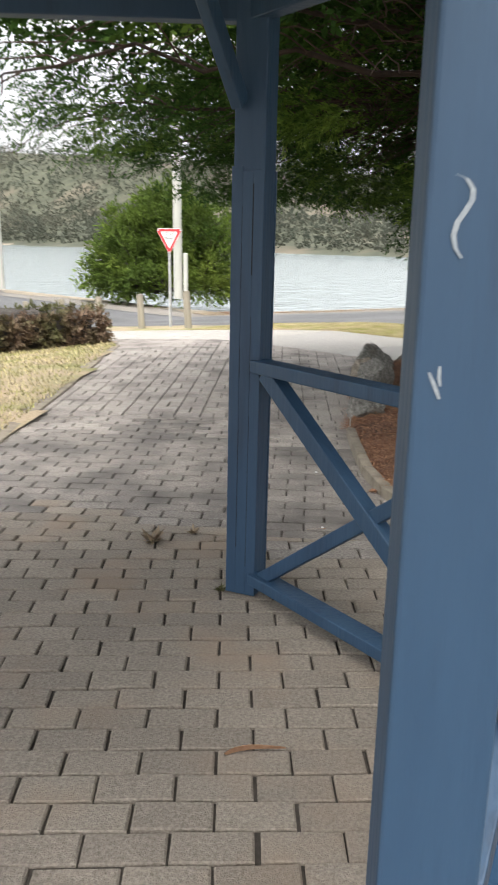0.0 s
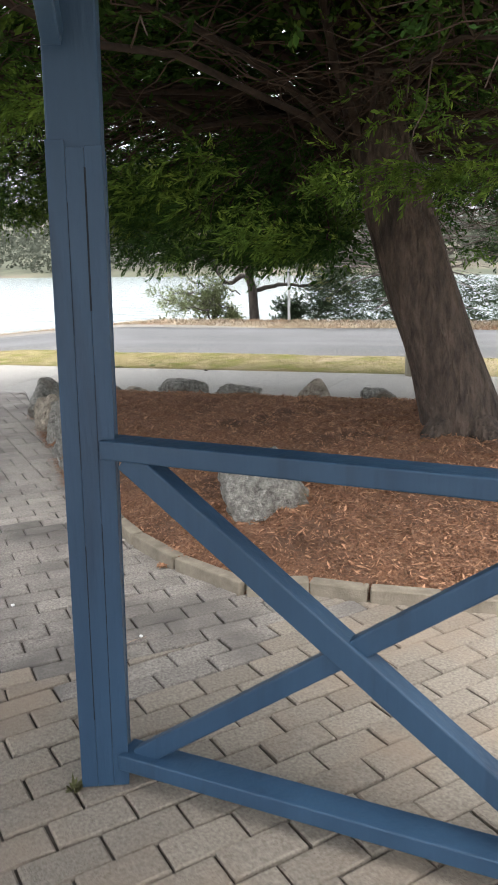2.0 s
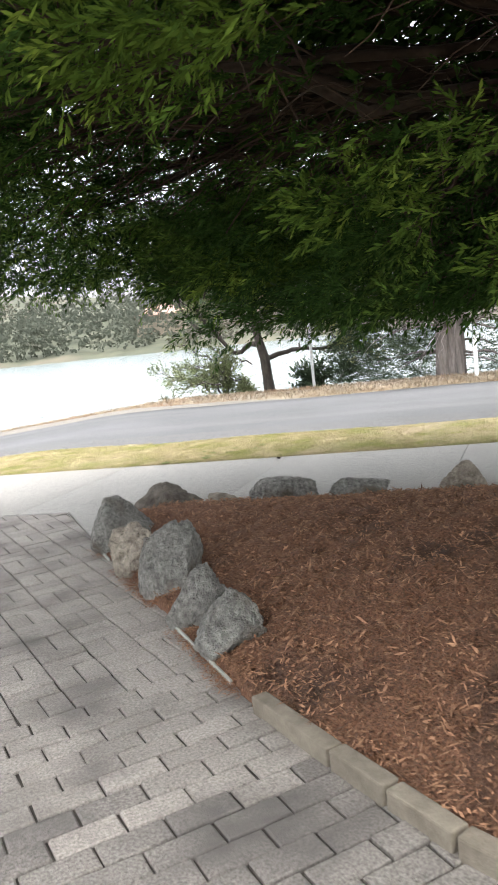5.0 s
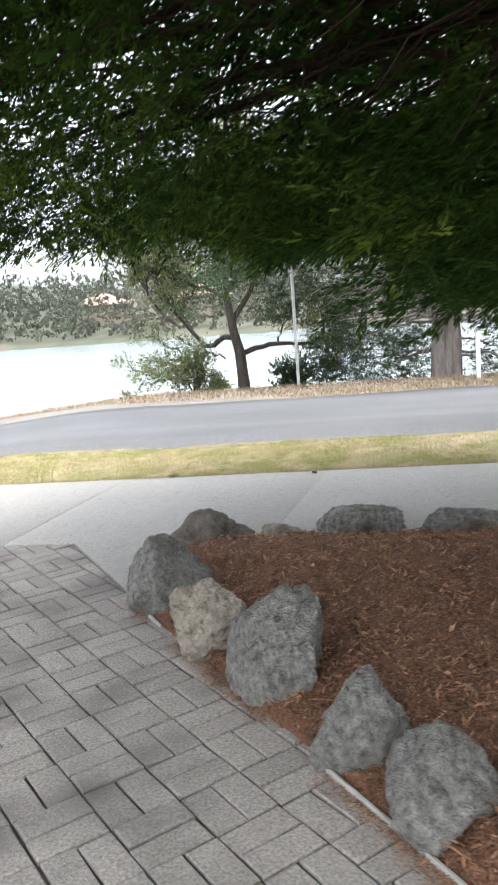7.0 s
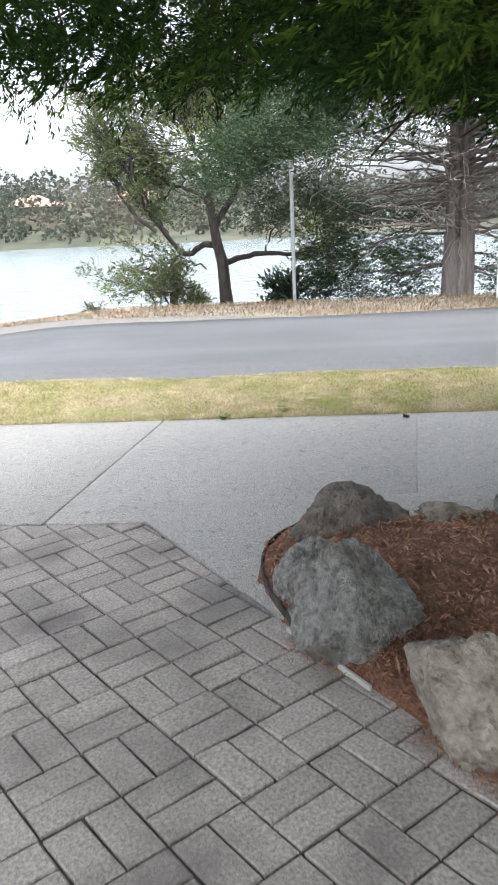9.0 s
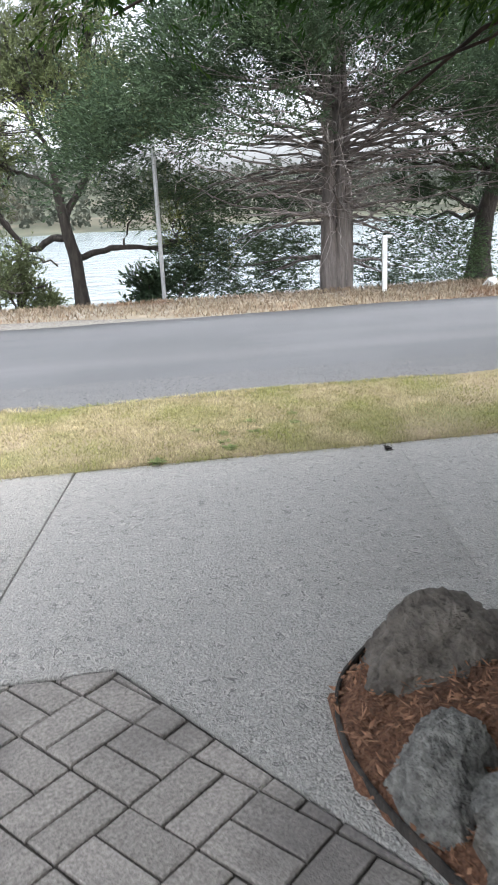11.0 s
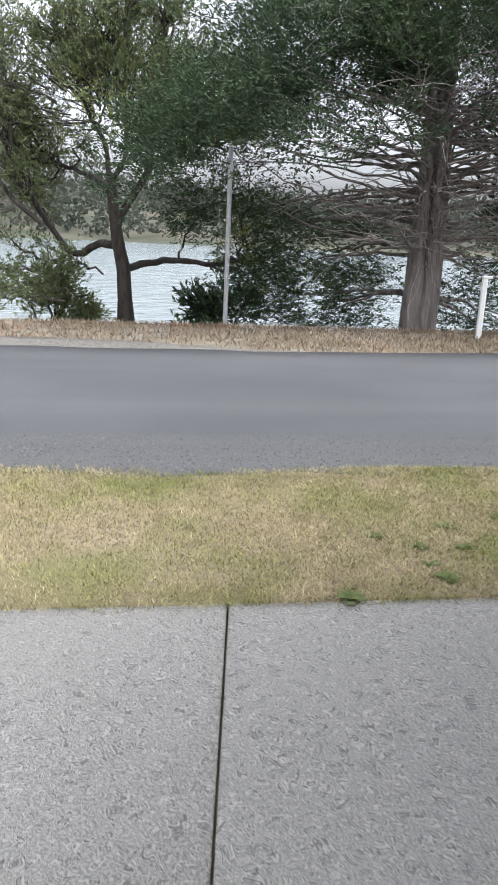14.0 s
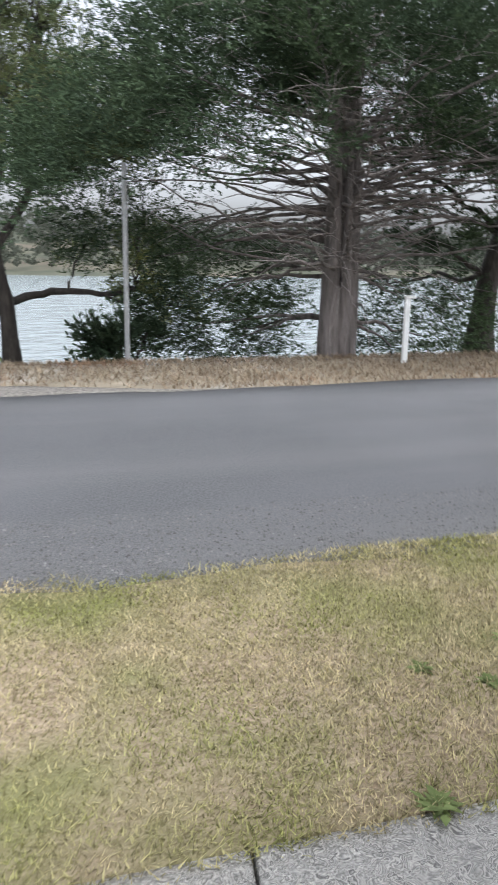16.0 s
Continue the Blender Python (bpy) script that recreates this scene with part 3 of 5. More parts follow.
rng = np.random.default_rng(21)
n = 520000
s = rng.uniform(-8.5, 4, n)
keep = rng.random(n) < np.where(np.abs(s + 2.2) < 2.6, 1.0, 0.45)
s = s[keep]
d = rng.uniform(-0.9, 0.7, len(s)) + rng.normal(0, 0.02, len(s))
x, y = xy(s, d)
thin = fbm(x, y, 2.3, 8) + 1.6 * rng.random(len(x)) > (-0.15 + 1.1 * np.clip((d - 0.5) / 0.2, 0, 1))
x, y = x[thin], y[thin]
blades("verge_grass", np.stack([x, y, ground_z(x, y) + 0.008], 1), 0.019, M_GRASS, rng, 1.2, 0.0024, "short green and straw grass blades on the verge")
n = 26000
x, y = rng.uniform(-6.5, -1.6, n), rng.uniform(3.5, 12.5, n)
ok = inside(LAWN[::-1] + [(-1.7, 1.0), (-14, 1.0), (-14, 20)], x, y)
x, y = x[ok], y[ok]
blades("lawn_grass", np.stack([x, y, ground_z(x, y) + 0.02], 1), 0.045, M_GRASS, rng, 1.0, 0.006, "short straw-coloured lawn grass blades")
n = 60000
s, d = rng.uniform(-14, 12, n), 4.9 + 3.6 * rng.random(n) ** 1.2
ok = rng.random(n) < np.where(s < -2.5, np.clip((d - 4.8) / 0.7, 0.3, 1), np.clip((d - 5.2) / 1.2, 0.1, 1))
s, d = s[ok], d[ok]
x, y = xy(s, d)
blades("bank_grass", np.stack([x, y, land_z(x, y)], 1), 0.07, M_DRYGRASS, rng, 1.2, 0.007, "bleached dry grass along the shore bank")

n = 44000
s = rng.uniform(-8, 6, n)
d = 0.4 + 1.0 * rng.random(n) ** 1.9
x, y = xy(s, d)
r = rng.uniform(0.002, 0.009, n)
c = np.stack([x, y, ground_z(x, y) + 0.003], 1)
o4 = np.array([(1, 0, 0), (-0.5, 0.87, 0), (-0.5, -0.87, 0), (0, 0, 1.0)])
v = (c[:, None, :] + o4[None] * r[:, None, None] * rng.uniform(0.7, 1.3, (n, 4, 1))).reshape(-1, 3)
k4 = np.arange(n)[:, None] * 4
fc = np.concatenate([k4 + np.array([[0, 1, 3]]), k4 + np.array([[1, 2, 3]]), k4 + np.array([[2, 0, 3]])])
tagged(mesh_np("road_gravel", v, fc, M_GRIT), "loose gravel scattered on the road's edge", "gravel", kind="stuff")

# ---- edging stones and boulders ----


def edging_run(poly, length, parent):
    (px, py) = poly[0]
    for (x0, y0), (x1, y1) in zip(poly, poly[1:]):
        seg = math.hypot(x1 - x0, y1 - y0)
        k = max(1, round(seg / length))
        for q in range(k):
            a, b = q / k + 0.006 / seg, (q + 1) / k - 0.006 / seg
            ax, ay, bx, by = x0 + (x1 - x0) * a, y0 + (y1 - y0) * a, x0 + (x1 - x0) * b, y0 + (y1 - y0) * b
            j = random.uniform(-0.006, 0.006)
            part("edging_stone", bar_bm((ax, ay, 0.01 + j), (bx, by, 0.01 + j), 0.07, 0.11, 0.008), M_CONC2, parent)


edging = tagged(new("bed_edging"), "low buff concrete edging round the garden bed", "edging", kind="structure")
edging_run([(3.4, 2.95)] + BED[:9], 0.36, edging)


def boulder(x, y, sx, sy, sz, rz, seed, material, label, base=0.0):
    """A broken stone: a sphere planed flat on many sides, then roughened."""
    bm = bmesh.new()
    bmesh.ops.create_icosphere(bm, subdivisions=5, radius=1.0)
    rng = random.Random(seed)
    cuts = []
    for _ in range(11):
        v = Vector((rng.uniform(-1, 1), rng.uniform(-1, 1), rng.uniform(-0.3, 1))).normalized()
        cuts.append((v, rng.uniform(0.46, 0.84)))
    off = Vector((seed * 3.1, seed * 1.7, 0))
    for v in bm.verts:
        p = v.co.copy()
        for nrm, lim in cuts:
            o = p.dot(nrm) - lim
            if o > 0:
                p -= nrm * o * 0.97
        crack = abs(noise.noise(p * 2.2 + off))
        p += v.co * (0.1 * noise.noise(p * 1.5 + off) + 0.055 * noise.noise(p * 5 + off) + 0.036 * noise.noise(p * 12 + off) + 0.024 * noise.noise(p * 27 + off))
        p -= v.co * 0.1 * max(0.0, 0.1 - crack) / 0.1
        v.co = Vector((p.x * sx / 2 * 1.06, p.y * sy / 2 * 1.06, p.z * sz * 0.68 + sz * 0.34))
    ob = obj("boulder", bm, material, smooth=True)
    ob.matrix_basis = pose(x, y, base, 0, 0, rz)
    return tagged(ob, label, "boulder", group="boulders round the garden bed")


LB = "rough grey lichen-flecked boulder at the bed's edge"
LD = "brownish weathered boulder at the bed's edge"
boulder(1.67, 9.4, 0.62, 0.38, 0.27, -38, 3, M_STONE3, "dark brownish boulder standing at the bed's tip", 0.0)
boulder(1.2, 9.17, 0.42, 0.27, 0.24, 42, 6, M_STONE, "small pale wedge of rock at the bed's tip")
boulder(1.14, 8.84, 0.6, 0.52, 0.37, 60, 5, M_STONE, LB)
boulder(1.01, 8.19, 0.38, 0.46, 0.37, 10, 8, M_STONE2, LD)
boulder(1.03, 7.66, 0.42, 0.46, 0.5, 25, 12, M_STONE, "tall furrowed grey boulder at the bed's edge")
boulder(1.04, 7.1, 0.34, 0.4, 0.29, 70, 15, M_STONE, LB)
boulder(0.99, 6.68, 0.32, 0.38, 0.27, 5, 21, M_STONE, "greenish grey boulder at the bed's edge")
boulder(2.08, 9.2, 0.36, 0.2, 0.13, -38, 23, M_STONE2, LD, 0.03)
boulder(2.5, 8.97, 0.52, 0.3, 0.21, -38, 24, M_STONE, LB, 0.04)
boulder(3.0, 8.58, 0.54, 0.3, 0.16, -36, 27, M_STONE, "low grey boulder along the footpath", 0.05)
boulder(3.6, 8.14, 0.36, 0.25, 0.2, -40, 31, M_STONE2, LD, 0.05)
boulder(4.1, 7.76, 0.5, 0.3, 0.16, -36, 33, M_STONE, "low grey boulder along the footpath", 0.05)
boulder(4.75, 7.24, 0.5, 0.3, 0.16, -30, 36, M_STONE, "low grey boulder along the footpath", 0.05)
boulder(5.4, 6.74, 0.45, 0.3, 0.16, -42, 37, M_STONE, "low grey boulder along the footpath", 0.05)
boulder(1.68, 4.99, 0.6, 0.52, 0.41, 20, 41, M_STONE, "pale grey boulder sunk in the mulch", 0.06)

strip_ = tagged(new("edging_strip"), "thin dark edging strip curving round the bed's tip", "edging", kind="structure")
tip_line = BED[13:17]
for _ in range(3):
    cut = [tip_line[0]]
    for (x0, y0), (x1, y1) in zip(tip_line, tip_line[1:]):
        cut += [(x0 * 0.75 + x1 * 0.25, y0 * 0.75 + y1 * 0.25), (x0 * 0.25 + x1 * 0.75, y0 * 0.25 + y1 * 0.75)]
    tip_line = cut + [tip_line[-1]]
for (x0, y0), (x1, y1) in zip(tip_line, tip_line[1:]):
    part("strip_length", bar_bm((x0, y0, 0.008), (x1, y1, 0.008), 0.01, 0.06, 0.002), M_BARKD, strip_)
for (x0, y0, x1, y1) in ((0.945, 8.95, 0.925, 8.5), (0.868, 7.08, 0.845, 6.35)):
    part("strip_length", bar_bm((x0, y0, 0.008), (x1, y1, 0.008), 0.011, 0.024, 0.002), M_PPOLE, strip_, "whitish exposed strip")

# ---- gazebo ----
P1, P2, P3 = (0.374, 3.24), (1.38, 2.17), (0.88, 0.965)
# posts out of view, added to carry the roof
OTHER = [(-1.0, 2.95), (-1.9, 1.9), (-1.6, 0.4)]
gazebo = tagged(new("gazebo"), "blue-painted timber gazebo with crossed railing panels", "gazebo")


def post(x, y, rz, boards, lean=0.0):
    m = pose(x, y, 0, 0, lean, rz)
    p0 = part("post", box_bm(0.13, 0.11, 2.36, 0.006, m @ pose(0, 0, 1.18)), M_BLUE, gazebo)
    if boards:
        for side in (-1, 1):
            for k, wd, top in ((-0.0445, 0.045, 1.768), (0.001, 0.0445, 1.75), (0.0455, 0.043, 1.756)):
                part("facing_board", box_bm(wd, 0.012, top - 0.012, 0.0012, m @ pose(k, side * 0.059, top / 2)), M_BLUE, p0)
            # dark slivers on the boards carry the shade of narrow cracks
            for k, z0, z1, wd in ((-0.0218, 0.22, 0.74, 0.0026), (-0.0222, 0.95, 1.08, 0.0016), (-0.0215, 1.3, 1.62, 0.0014), (0.0238, 0.14, 0.8, 0.002), (0.0236, 1.36, 1.7, 0.0046), (0.0238, 1.0, 1.2, 0.0015)):
                part("crack", box_bm(wd, 0.004, z1 - z0, 0.0, m @ pose(k, side * 0.0636, (z0 + z1) / 2, 0, 0.12, 0)), M_CRACK, p0)
    return p0


post(*P1, -17, True, 0.85)
post(*P2, 20, True)
near_post = post(*P3, 3, False, 0.6)
for (x, y) in OTHER:
    post(x, y, 0, False)

def along(a, b, t, z):
    return (a[0] + (b[0] - a[0]) * t, a[1] + (b[1] - a[1]) * t, z)


def panel(a, b):
    L = math.hypot(b[0] - a[0], b[1] - a[1])
    t0, t1 = 0.07 / L, 1 - 0.07 / L
    part("top_rail", bar_bm(along(a, b, t0, 1.004), along(a, b, t1, 1.004), 0.085, 0.052), M_BLUE, gazebo)
    part("bottom_rail", bar_bm(along(a, b, t0, 0.085), along(a, b, t1, 0.085), 0.09, 0.05), M_BLUE, gazebo)
    part("cross_brace", bar_bm(along(a, b, t0 + 0.045, 0.985), along(a, b, t1 - 0.035, 0.095), 0.062, 0.07), M_BLUE, gazebo)
    part("cross_brace", bar_bm(along(a, b, t0 + 0.035, 0.095), along(a, b, t1 - 0.045, 0.985), 0.038, 0.055), M_BLUE, gazebo)


panel(P1, P2)
panel(P2, P3)
ring = [OTHER[0], P1, P2, P3]
for a, b in zip(ring, ring[1:]):
    part("eave_beam", bar_bm((*a, 2.36), (*b, 2.36), 0.07, 0.19), M_BLUE, gazebo)
for a in (P1, P2, P3):
    b = (-0.25, 1.5)
    part("knee_brace", bar_bm(along(a, b, 0.04, 1.98), along(a, b, 0.22, 2.36), 0.045, 0.075), M_BLUE, gazebo)
    part("rafter", bar_bm((*a, 2.44), (-0.25, 1.5, 3.2), 0.045, 0.1), M_BLUE, gazebo)
# roof is out of view, added to close the gazebo and shade its floor
bm = bmesh.new()
rim = [bm.verts.new((x * 1.12 + 0.02, y * 1.08 - 0.15, 2.44)) for x, y in (OTHER[0], P1, P2, P3, (0.5, -0.6), OTHER[2], OTHER[1])]
apex = bm.verts.new((-0.25, 1.5, 3.3))
for k in range(len(rim)):
    bm.faces.new((rim[k], apex, rim[(k + 1) % len(rim)]))
bmesh.ops.solidify(bm, geom=bm.faces[:], thickness=0.04)
part("roof", bm, M_ROOF, gazebo)

# ---- trees ----


def curve_pts(a, b, c, n):
    t = np.linspace(0, 1, n)[:, None]
    a, b, c = np.array(a, float), np.array(b, float), np.array(c, float)
    return a * (1 - t) ** 2 + 2 * b * t * (1 - t) + c * t * t


def wiggle(pts, amp, rng):
    n = len(pts)
    k = rng.normal(0, amp, (n, 3))
    k[0] = 0
    k = np.cumsum(k, 0) * 0.5 + k * 0.5
    return pts + k


def limb_with_foliage(start, mid, end, r0, rng, wood, twigs, pos, out, leaf_from=0.35, seconds=12, sub_len=1.1, sprays=14, droop=0.12, amp=0.03, flat=0.3):
    pts = wiggle(curve_pts(start, mid, end, 12), amp, rng)
    wood.append(tube_np(pts, np.linspace(r0, r0 * 0.18, 12), 7, 0.12, int(rng.integers(1e6))))
    tan = np.gradient(pts, axis=0)
    length = np.linalg.norm(pts[-1] - pts[0])
    for q in range(seconds):
        t = leaf_from + (1 - leaf_from) * (q + rng.random()) / seconds
        k = t * 11
        i0 = min(10, int(k))
        base = pts[i0] + (pts[i0 + 1] - pts[i0]) * (k - i0)
        d = tan[i0] / (np.linalg.norm(tan[i0]) + 1e-9)
        side = np.cross(d, [0, 0, 1.0])
        side /= np.linalg.norm(side) + 1e-9
        sg = 1 if q % 2 else -1
        v = d * rng.uniform(0.4, 0.9) + side * sg * rng.uniform(0.5, 1.0) + np.array([0, 0, rng.normal(0.05, flat)])
        v /= np.linalg.norm(v)
        sl = sub_len * (1.25 - 0.75 * t) * rng.uniform(0.6, 1.2) * min(1.0, length / 3)
        tip = base + v * sl + np.array([0, 0, -droop * sl])
        sp = wiggle(curve_pts(base, base + v * sl * 0.5 + np.array([0, 0, 0.06]), tip, 6), 0.015, rng)
        twigs.append(tube_np(sp, np.linspace(max(0.006, r0 * 0.16), 0.003, 6), 4, 0.0, 0))
        u = rng.uniform(0.02, 1.0, sprays) ** 0.6
        idx = np.clip((u * 5).astype(int), 0, 4)
        fr = (u * 5 - idx)[:, None]
        pp = sp[idx] * (1 - fr) + sp[idx + 1] * fr
        oo = v[None, :] + rng.normal(0, 0.55, (sprays, 3)) + np.array([0, 0, 0.1])
        pos.append(pp + rng.normal(0, 0.05, (sprays, 3)))
        out.append(oo)


def bare_twigs(start_pts, rng, twigs, count, length, down=0.0, r=0.008):
    for _ in range(count):
        k = rng.integers(0, len(start_pts))
        b = start_pts[k]
        a = rng.uniform(0, 2 * np.pi)
        v = np.array([np.cos(a), np.sin(a), rng.normal(-down, 0.3)])
        L = length * rng.uniform(0.4, 1.3)
        sp = wiggle(curve_pts(b, b + v * L * 0.5 + np.array([0, 0, 0.12 * L]), b + v * L, 7), 0.02 * L, rng)
        twigs.append(tube_np(sp, np.linspace(r, 0.002, 7), 4, 0, 0))


def finish_tree(label, trunk, wood, twigs, pos, out, m_bark, m_twig, m_leaf, rng, spray, blades_n=9, width=0.16, base=(0, 0, 0), group="", short=0.5, upper=()):
    tree = tagged(new("tree"), label, "tree", group)
    tree.location = base
    v, fc = join_np(trunk)
    mesh_np("trunk", v - np.array(base), fc, m_bark, tree, smooth=True)
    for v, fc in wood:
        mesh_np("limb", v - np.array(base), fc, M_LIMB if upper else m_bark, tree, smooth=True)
    v, fc = join_np(twigs)
    mesh_np("twig_mass", v - np.array(base), fc, m_twig, tree, smooth=True)["kind"] = "stuff"
    if pos:
        pos, out = np.concatenate(pos), np.concatenate(out)
        if upper:
            # the scaly sprigs by the path are small enough to be told apart
            by_path = (pos[:, 0] < 2.5) & (pos[:, 1] > 5.0) & (pos[:, 2] < 2.6)
            v, fc = plumes_np(pos[by_path], out[by_path], 0.16, rng, 28, 0.029, 0.12)
            mesh_np("path_side_crown", v - np.array(base), fc, m_leaf, tree)
            pos, out = pos[~by_path], out[~by_path]
        v, fc = plumes_np(pos, out, spray, rng, blades_n, short, width)
        mesh_np("crown", v - np.array(base), fc, m_leaf, tree)
    if upper:
        v, fc = plumes_np(np.concatenate(upper[0]), np.concatenate(upper[1]), 0.28, rng, 9, 0.06, 0.24)
        mesh_np("upper_crown", v - np.array(base), fc, m_leaf, tree)
    return tree


# spreading cypress over the bed
rng = np.random.default_rng(5)
trunk, wood, twigs, pos, out = [], [], [], [], []
tp = np.array([(3.38, 5.46, 0.1), (3.35, 5.47, 0.35), (3.2, 5.52, 0.8), (3.04, 5.6, 1.3), (2.93, 5.7, 1.75), (2.84, 5.85, 2.3), (2.7, 6.02, 3.2), (2.65, 6.1, 4.6), (2.6, 6.15, 6.4)])
trunk.append(tube_np(tp, [0.33, 0.265, 0.23, 0.22, 0.215, 0.19, 0.15, 0.1, 0.03], 14, 0.07, 2))
for a0, ex in ((0.4, 0.55), (1.9, 0.5), (3.3, 0.6), (4.6, 0.5), (5.6, 0.45)):
    r = curve_pts((3.34, 5.47, 0.45), (3.35 + 0.3 * math.cos(a0), 5.43 + 0.3 * math.sin(a0), 0.32), (3.38 + ex * math.cos(a0), 5.42 + ex * math.sin(a0), 0.12), 6)
    trunk.append(tube_np(r, [0.14, 0.12, 0.1, 0.08, 0.06, 0.03], 8, 0.1, 3))
RIM = [(0, 4.2, 1.5), (30, 4.0, 1.35), (60, 3.5, 1.3), (80, 3.6, 1.5), (100, 4.3, 1.85), (115, 5.0, 1.95), (130, 5.1, 2.15), (150, 5.0, 2.25), (180, 5.0, 2.4),
       (205, 4.3, 2.7), (225, 3.4, 2.95), (245, 3.0, 2.5), (270, 2.9, 2.0), (300, 3.4, 1.8), (330, 4.0, 1.6), (360, 4.2, 1.5)]
ra, rr, rzz = np.array(RIM).T
C0 = np.array((2.85, 6.0))
upos, uout = [], []
TIERS = ((2.1, 21, 1.0, 0.0), (2.45, 19, 0.95, 0.35), (2.8, 18, 0.98, 0.85), (3.4, 16, 0.92, 1.5), (4.0, 16, 0.88, 2.2), (4.6, 14, 0.75, 3.0), (5.2, 10, 0.55, 3.9))
for tier, (zs, count, scale, lift) in enumerate(TIERS):
    for q in range(count):
        az = (q + 0.5 * (tier % 2) + rng.uniform(-0.3, 0.3)) / count * 360 % 360
        R = np.interp(az, ra, rr) * scale * rng.uniform(0.85, 1.08)
        zr = np.interp(az, ra, rzz) + lift + rng.uniform(-0.08, 0.25)
        ca, sa = math.cos(radians(az)), math.sin(radians(az))
        st = np.array((*C0, zs)) + np.array((ca, sa, 0)) * 0.08
        en = np.array((C0[0] + ca * R, C0[1] + sa * R, zr))
        mi = np.array((C0[0] + ca * R * 0.55 - sa * rng.normal(0, 0.75), C0[1] + sa * R * 0.55 + ca * rng.normal(0, 0.75), max(zs, zr) + rng.uniform(0.25, 0.75)))
        low = tier < 3
        limb_with_foliage(st, mi, en, rng.uniform(0.016, 0.034) if tier < 3 else 0.03, rng, wood, twigs, pos if low else upos, out if low else uout, 0.3 if tier < 2 else 0.1, 21 if low else 19, 1.15, 19 if low else 18, 0.16, 0.055)
        if tier < 3:
            bare_twigs(curve_pts(st, mi, en, 12)[1:9], rng, twigs, 26, 0.75, 0.2, 0.005)
for q in range(26):
    az = 62 + 100 * (q + rng.random()) / 26
    R = np.interp(az, ra, rr) * rng.uniform(0.85, 1.05)
    zr = np.interp(az, ra, rzz) + rng.uniform(-0.05, 0.3)
    ca, sa = math.cos(radians(az)), math.sin(radians(az))
    st = np.array((C0[0] + ca * 0.8, C0[1] + sa * 0.8, 2.5))
    en = np.array((C0[0] + ca * R, C0[1] + sa * R, zr))
    limb_with_foliage(st, (st + en) / 2 + np.array((0, 0, 0.3)), en, 0.025, rng, wood, twigs, pos, out, 0.15, 20, 1.0, 20, 0.16)
# low leafy boughs drooping over the bed
for q in range(15):
    en = np.array((rng.uniform(1.7, 2.75), rng.uniform(6.25, 6.85), rng.uniform(1.48, 1.72)))
    st = np.array((2.85 + rng.normal(0, 0.1), 6.05, rng.uniform(2.0, 2.5)))
    limb_with_foliage(st, (st + en) / 2 + np.array((0, 0, 0.25)), en, 0.02, rng, wood, twigs, pos, out, 0.3, 12, 0.9, 15, 0.2, 0.04)
# plumes hanging below the lowest limbs
for q in range(230):
    az = rng.uniform(40, 320)
    k = rng.uniform(0.3, 0.95)
    R = np.interp(az, ra, rr) * k
    zc = np.interp(az, ra, rzz) * k + (1 - k) * 2.5 + 0.25
    c_ = np.array((C0[0] + math.cos(radians(az)) * R, C0[1] + math.sin(radians(az)) * R, zc))
    n_ = 26
    pos.append(c_ + rng.normal(0, 1, (n_, 3)) * (0.17, 0.17, 0.1))
    out.append(np.array((math.cos(radians(az)), math.sin(radians(az)), -0.25)) + rng.normal(0, 0.5, (n_, 3)))
# clumps added high in the crown, mostly unseen, to block light from above
for q in range(720):
    az, k = rng.uniform(0, 2 * np.pi), 3.1 * math.sqrt(rng.random())
    c_ = np.array((C0[0] + math.cos(az) * k, C0[1] + math.sin(az) * k, rng.uniform(3.3, 5.2) - 0.12 * k))
    upos.append(c_ + rng.normal(0, 1, (14, 3)) * (0.25, 0.25, 0.1))
    uout.append(np.array((math.cos(az), math.sin(az), 0.1)) + rng.normal(0, 0.5, (14, 3)))


def thinned(plist, olist, rng, limit, scale):
    """Leave open pockets in the foliage, as boughs do between their plumes."""
    for k, p_ in enumerate(plist):
        q_ = np.sin(p_[:, 0] * scale + 1.3) * np.sin(p_[:, 1] * scale * 1.1 + 0.4) + 0.6 * np.sin(p_[:, 0] * scale * 2.3 + p_[:, 2] * 3.1) * np.sin(p_[:, 1] * scale * 2.1 - p_[:, 2] * 2.3)
        ok_ = (q_ + rng.normal(0, 0.15, len(p_)) < limit)
        plist[k], olist[k] = p_[ok_], olist[k][ok_]


def pruned(chunks, too_low):
    """Drop the twigs that would dangle bare beneath the foliage."""
    return [c_ for c_ in chunks if not too_low(c_[0]).any()]


twigs = pruned(twigs, lambda v_: (np.abs(v_[:, 0] + 0.35) < 1.05) & (v_[:, 1] < 9.5) & (v_[:, 2] < 2.2))


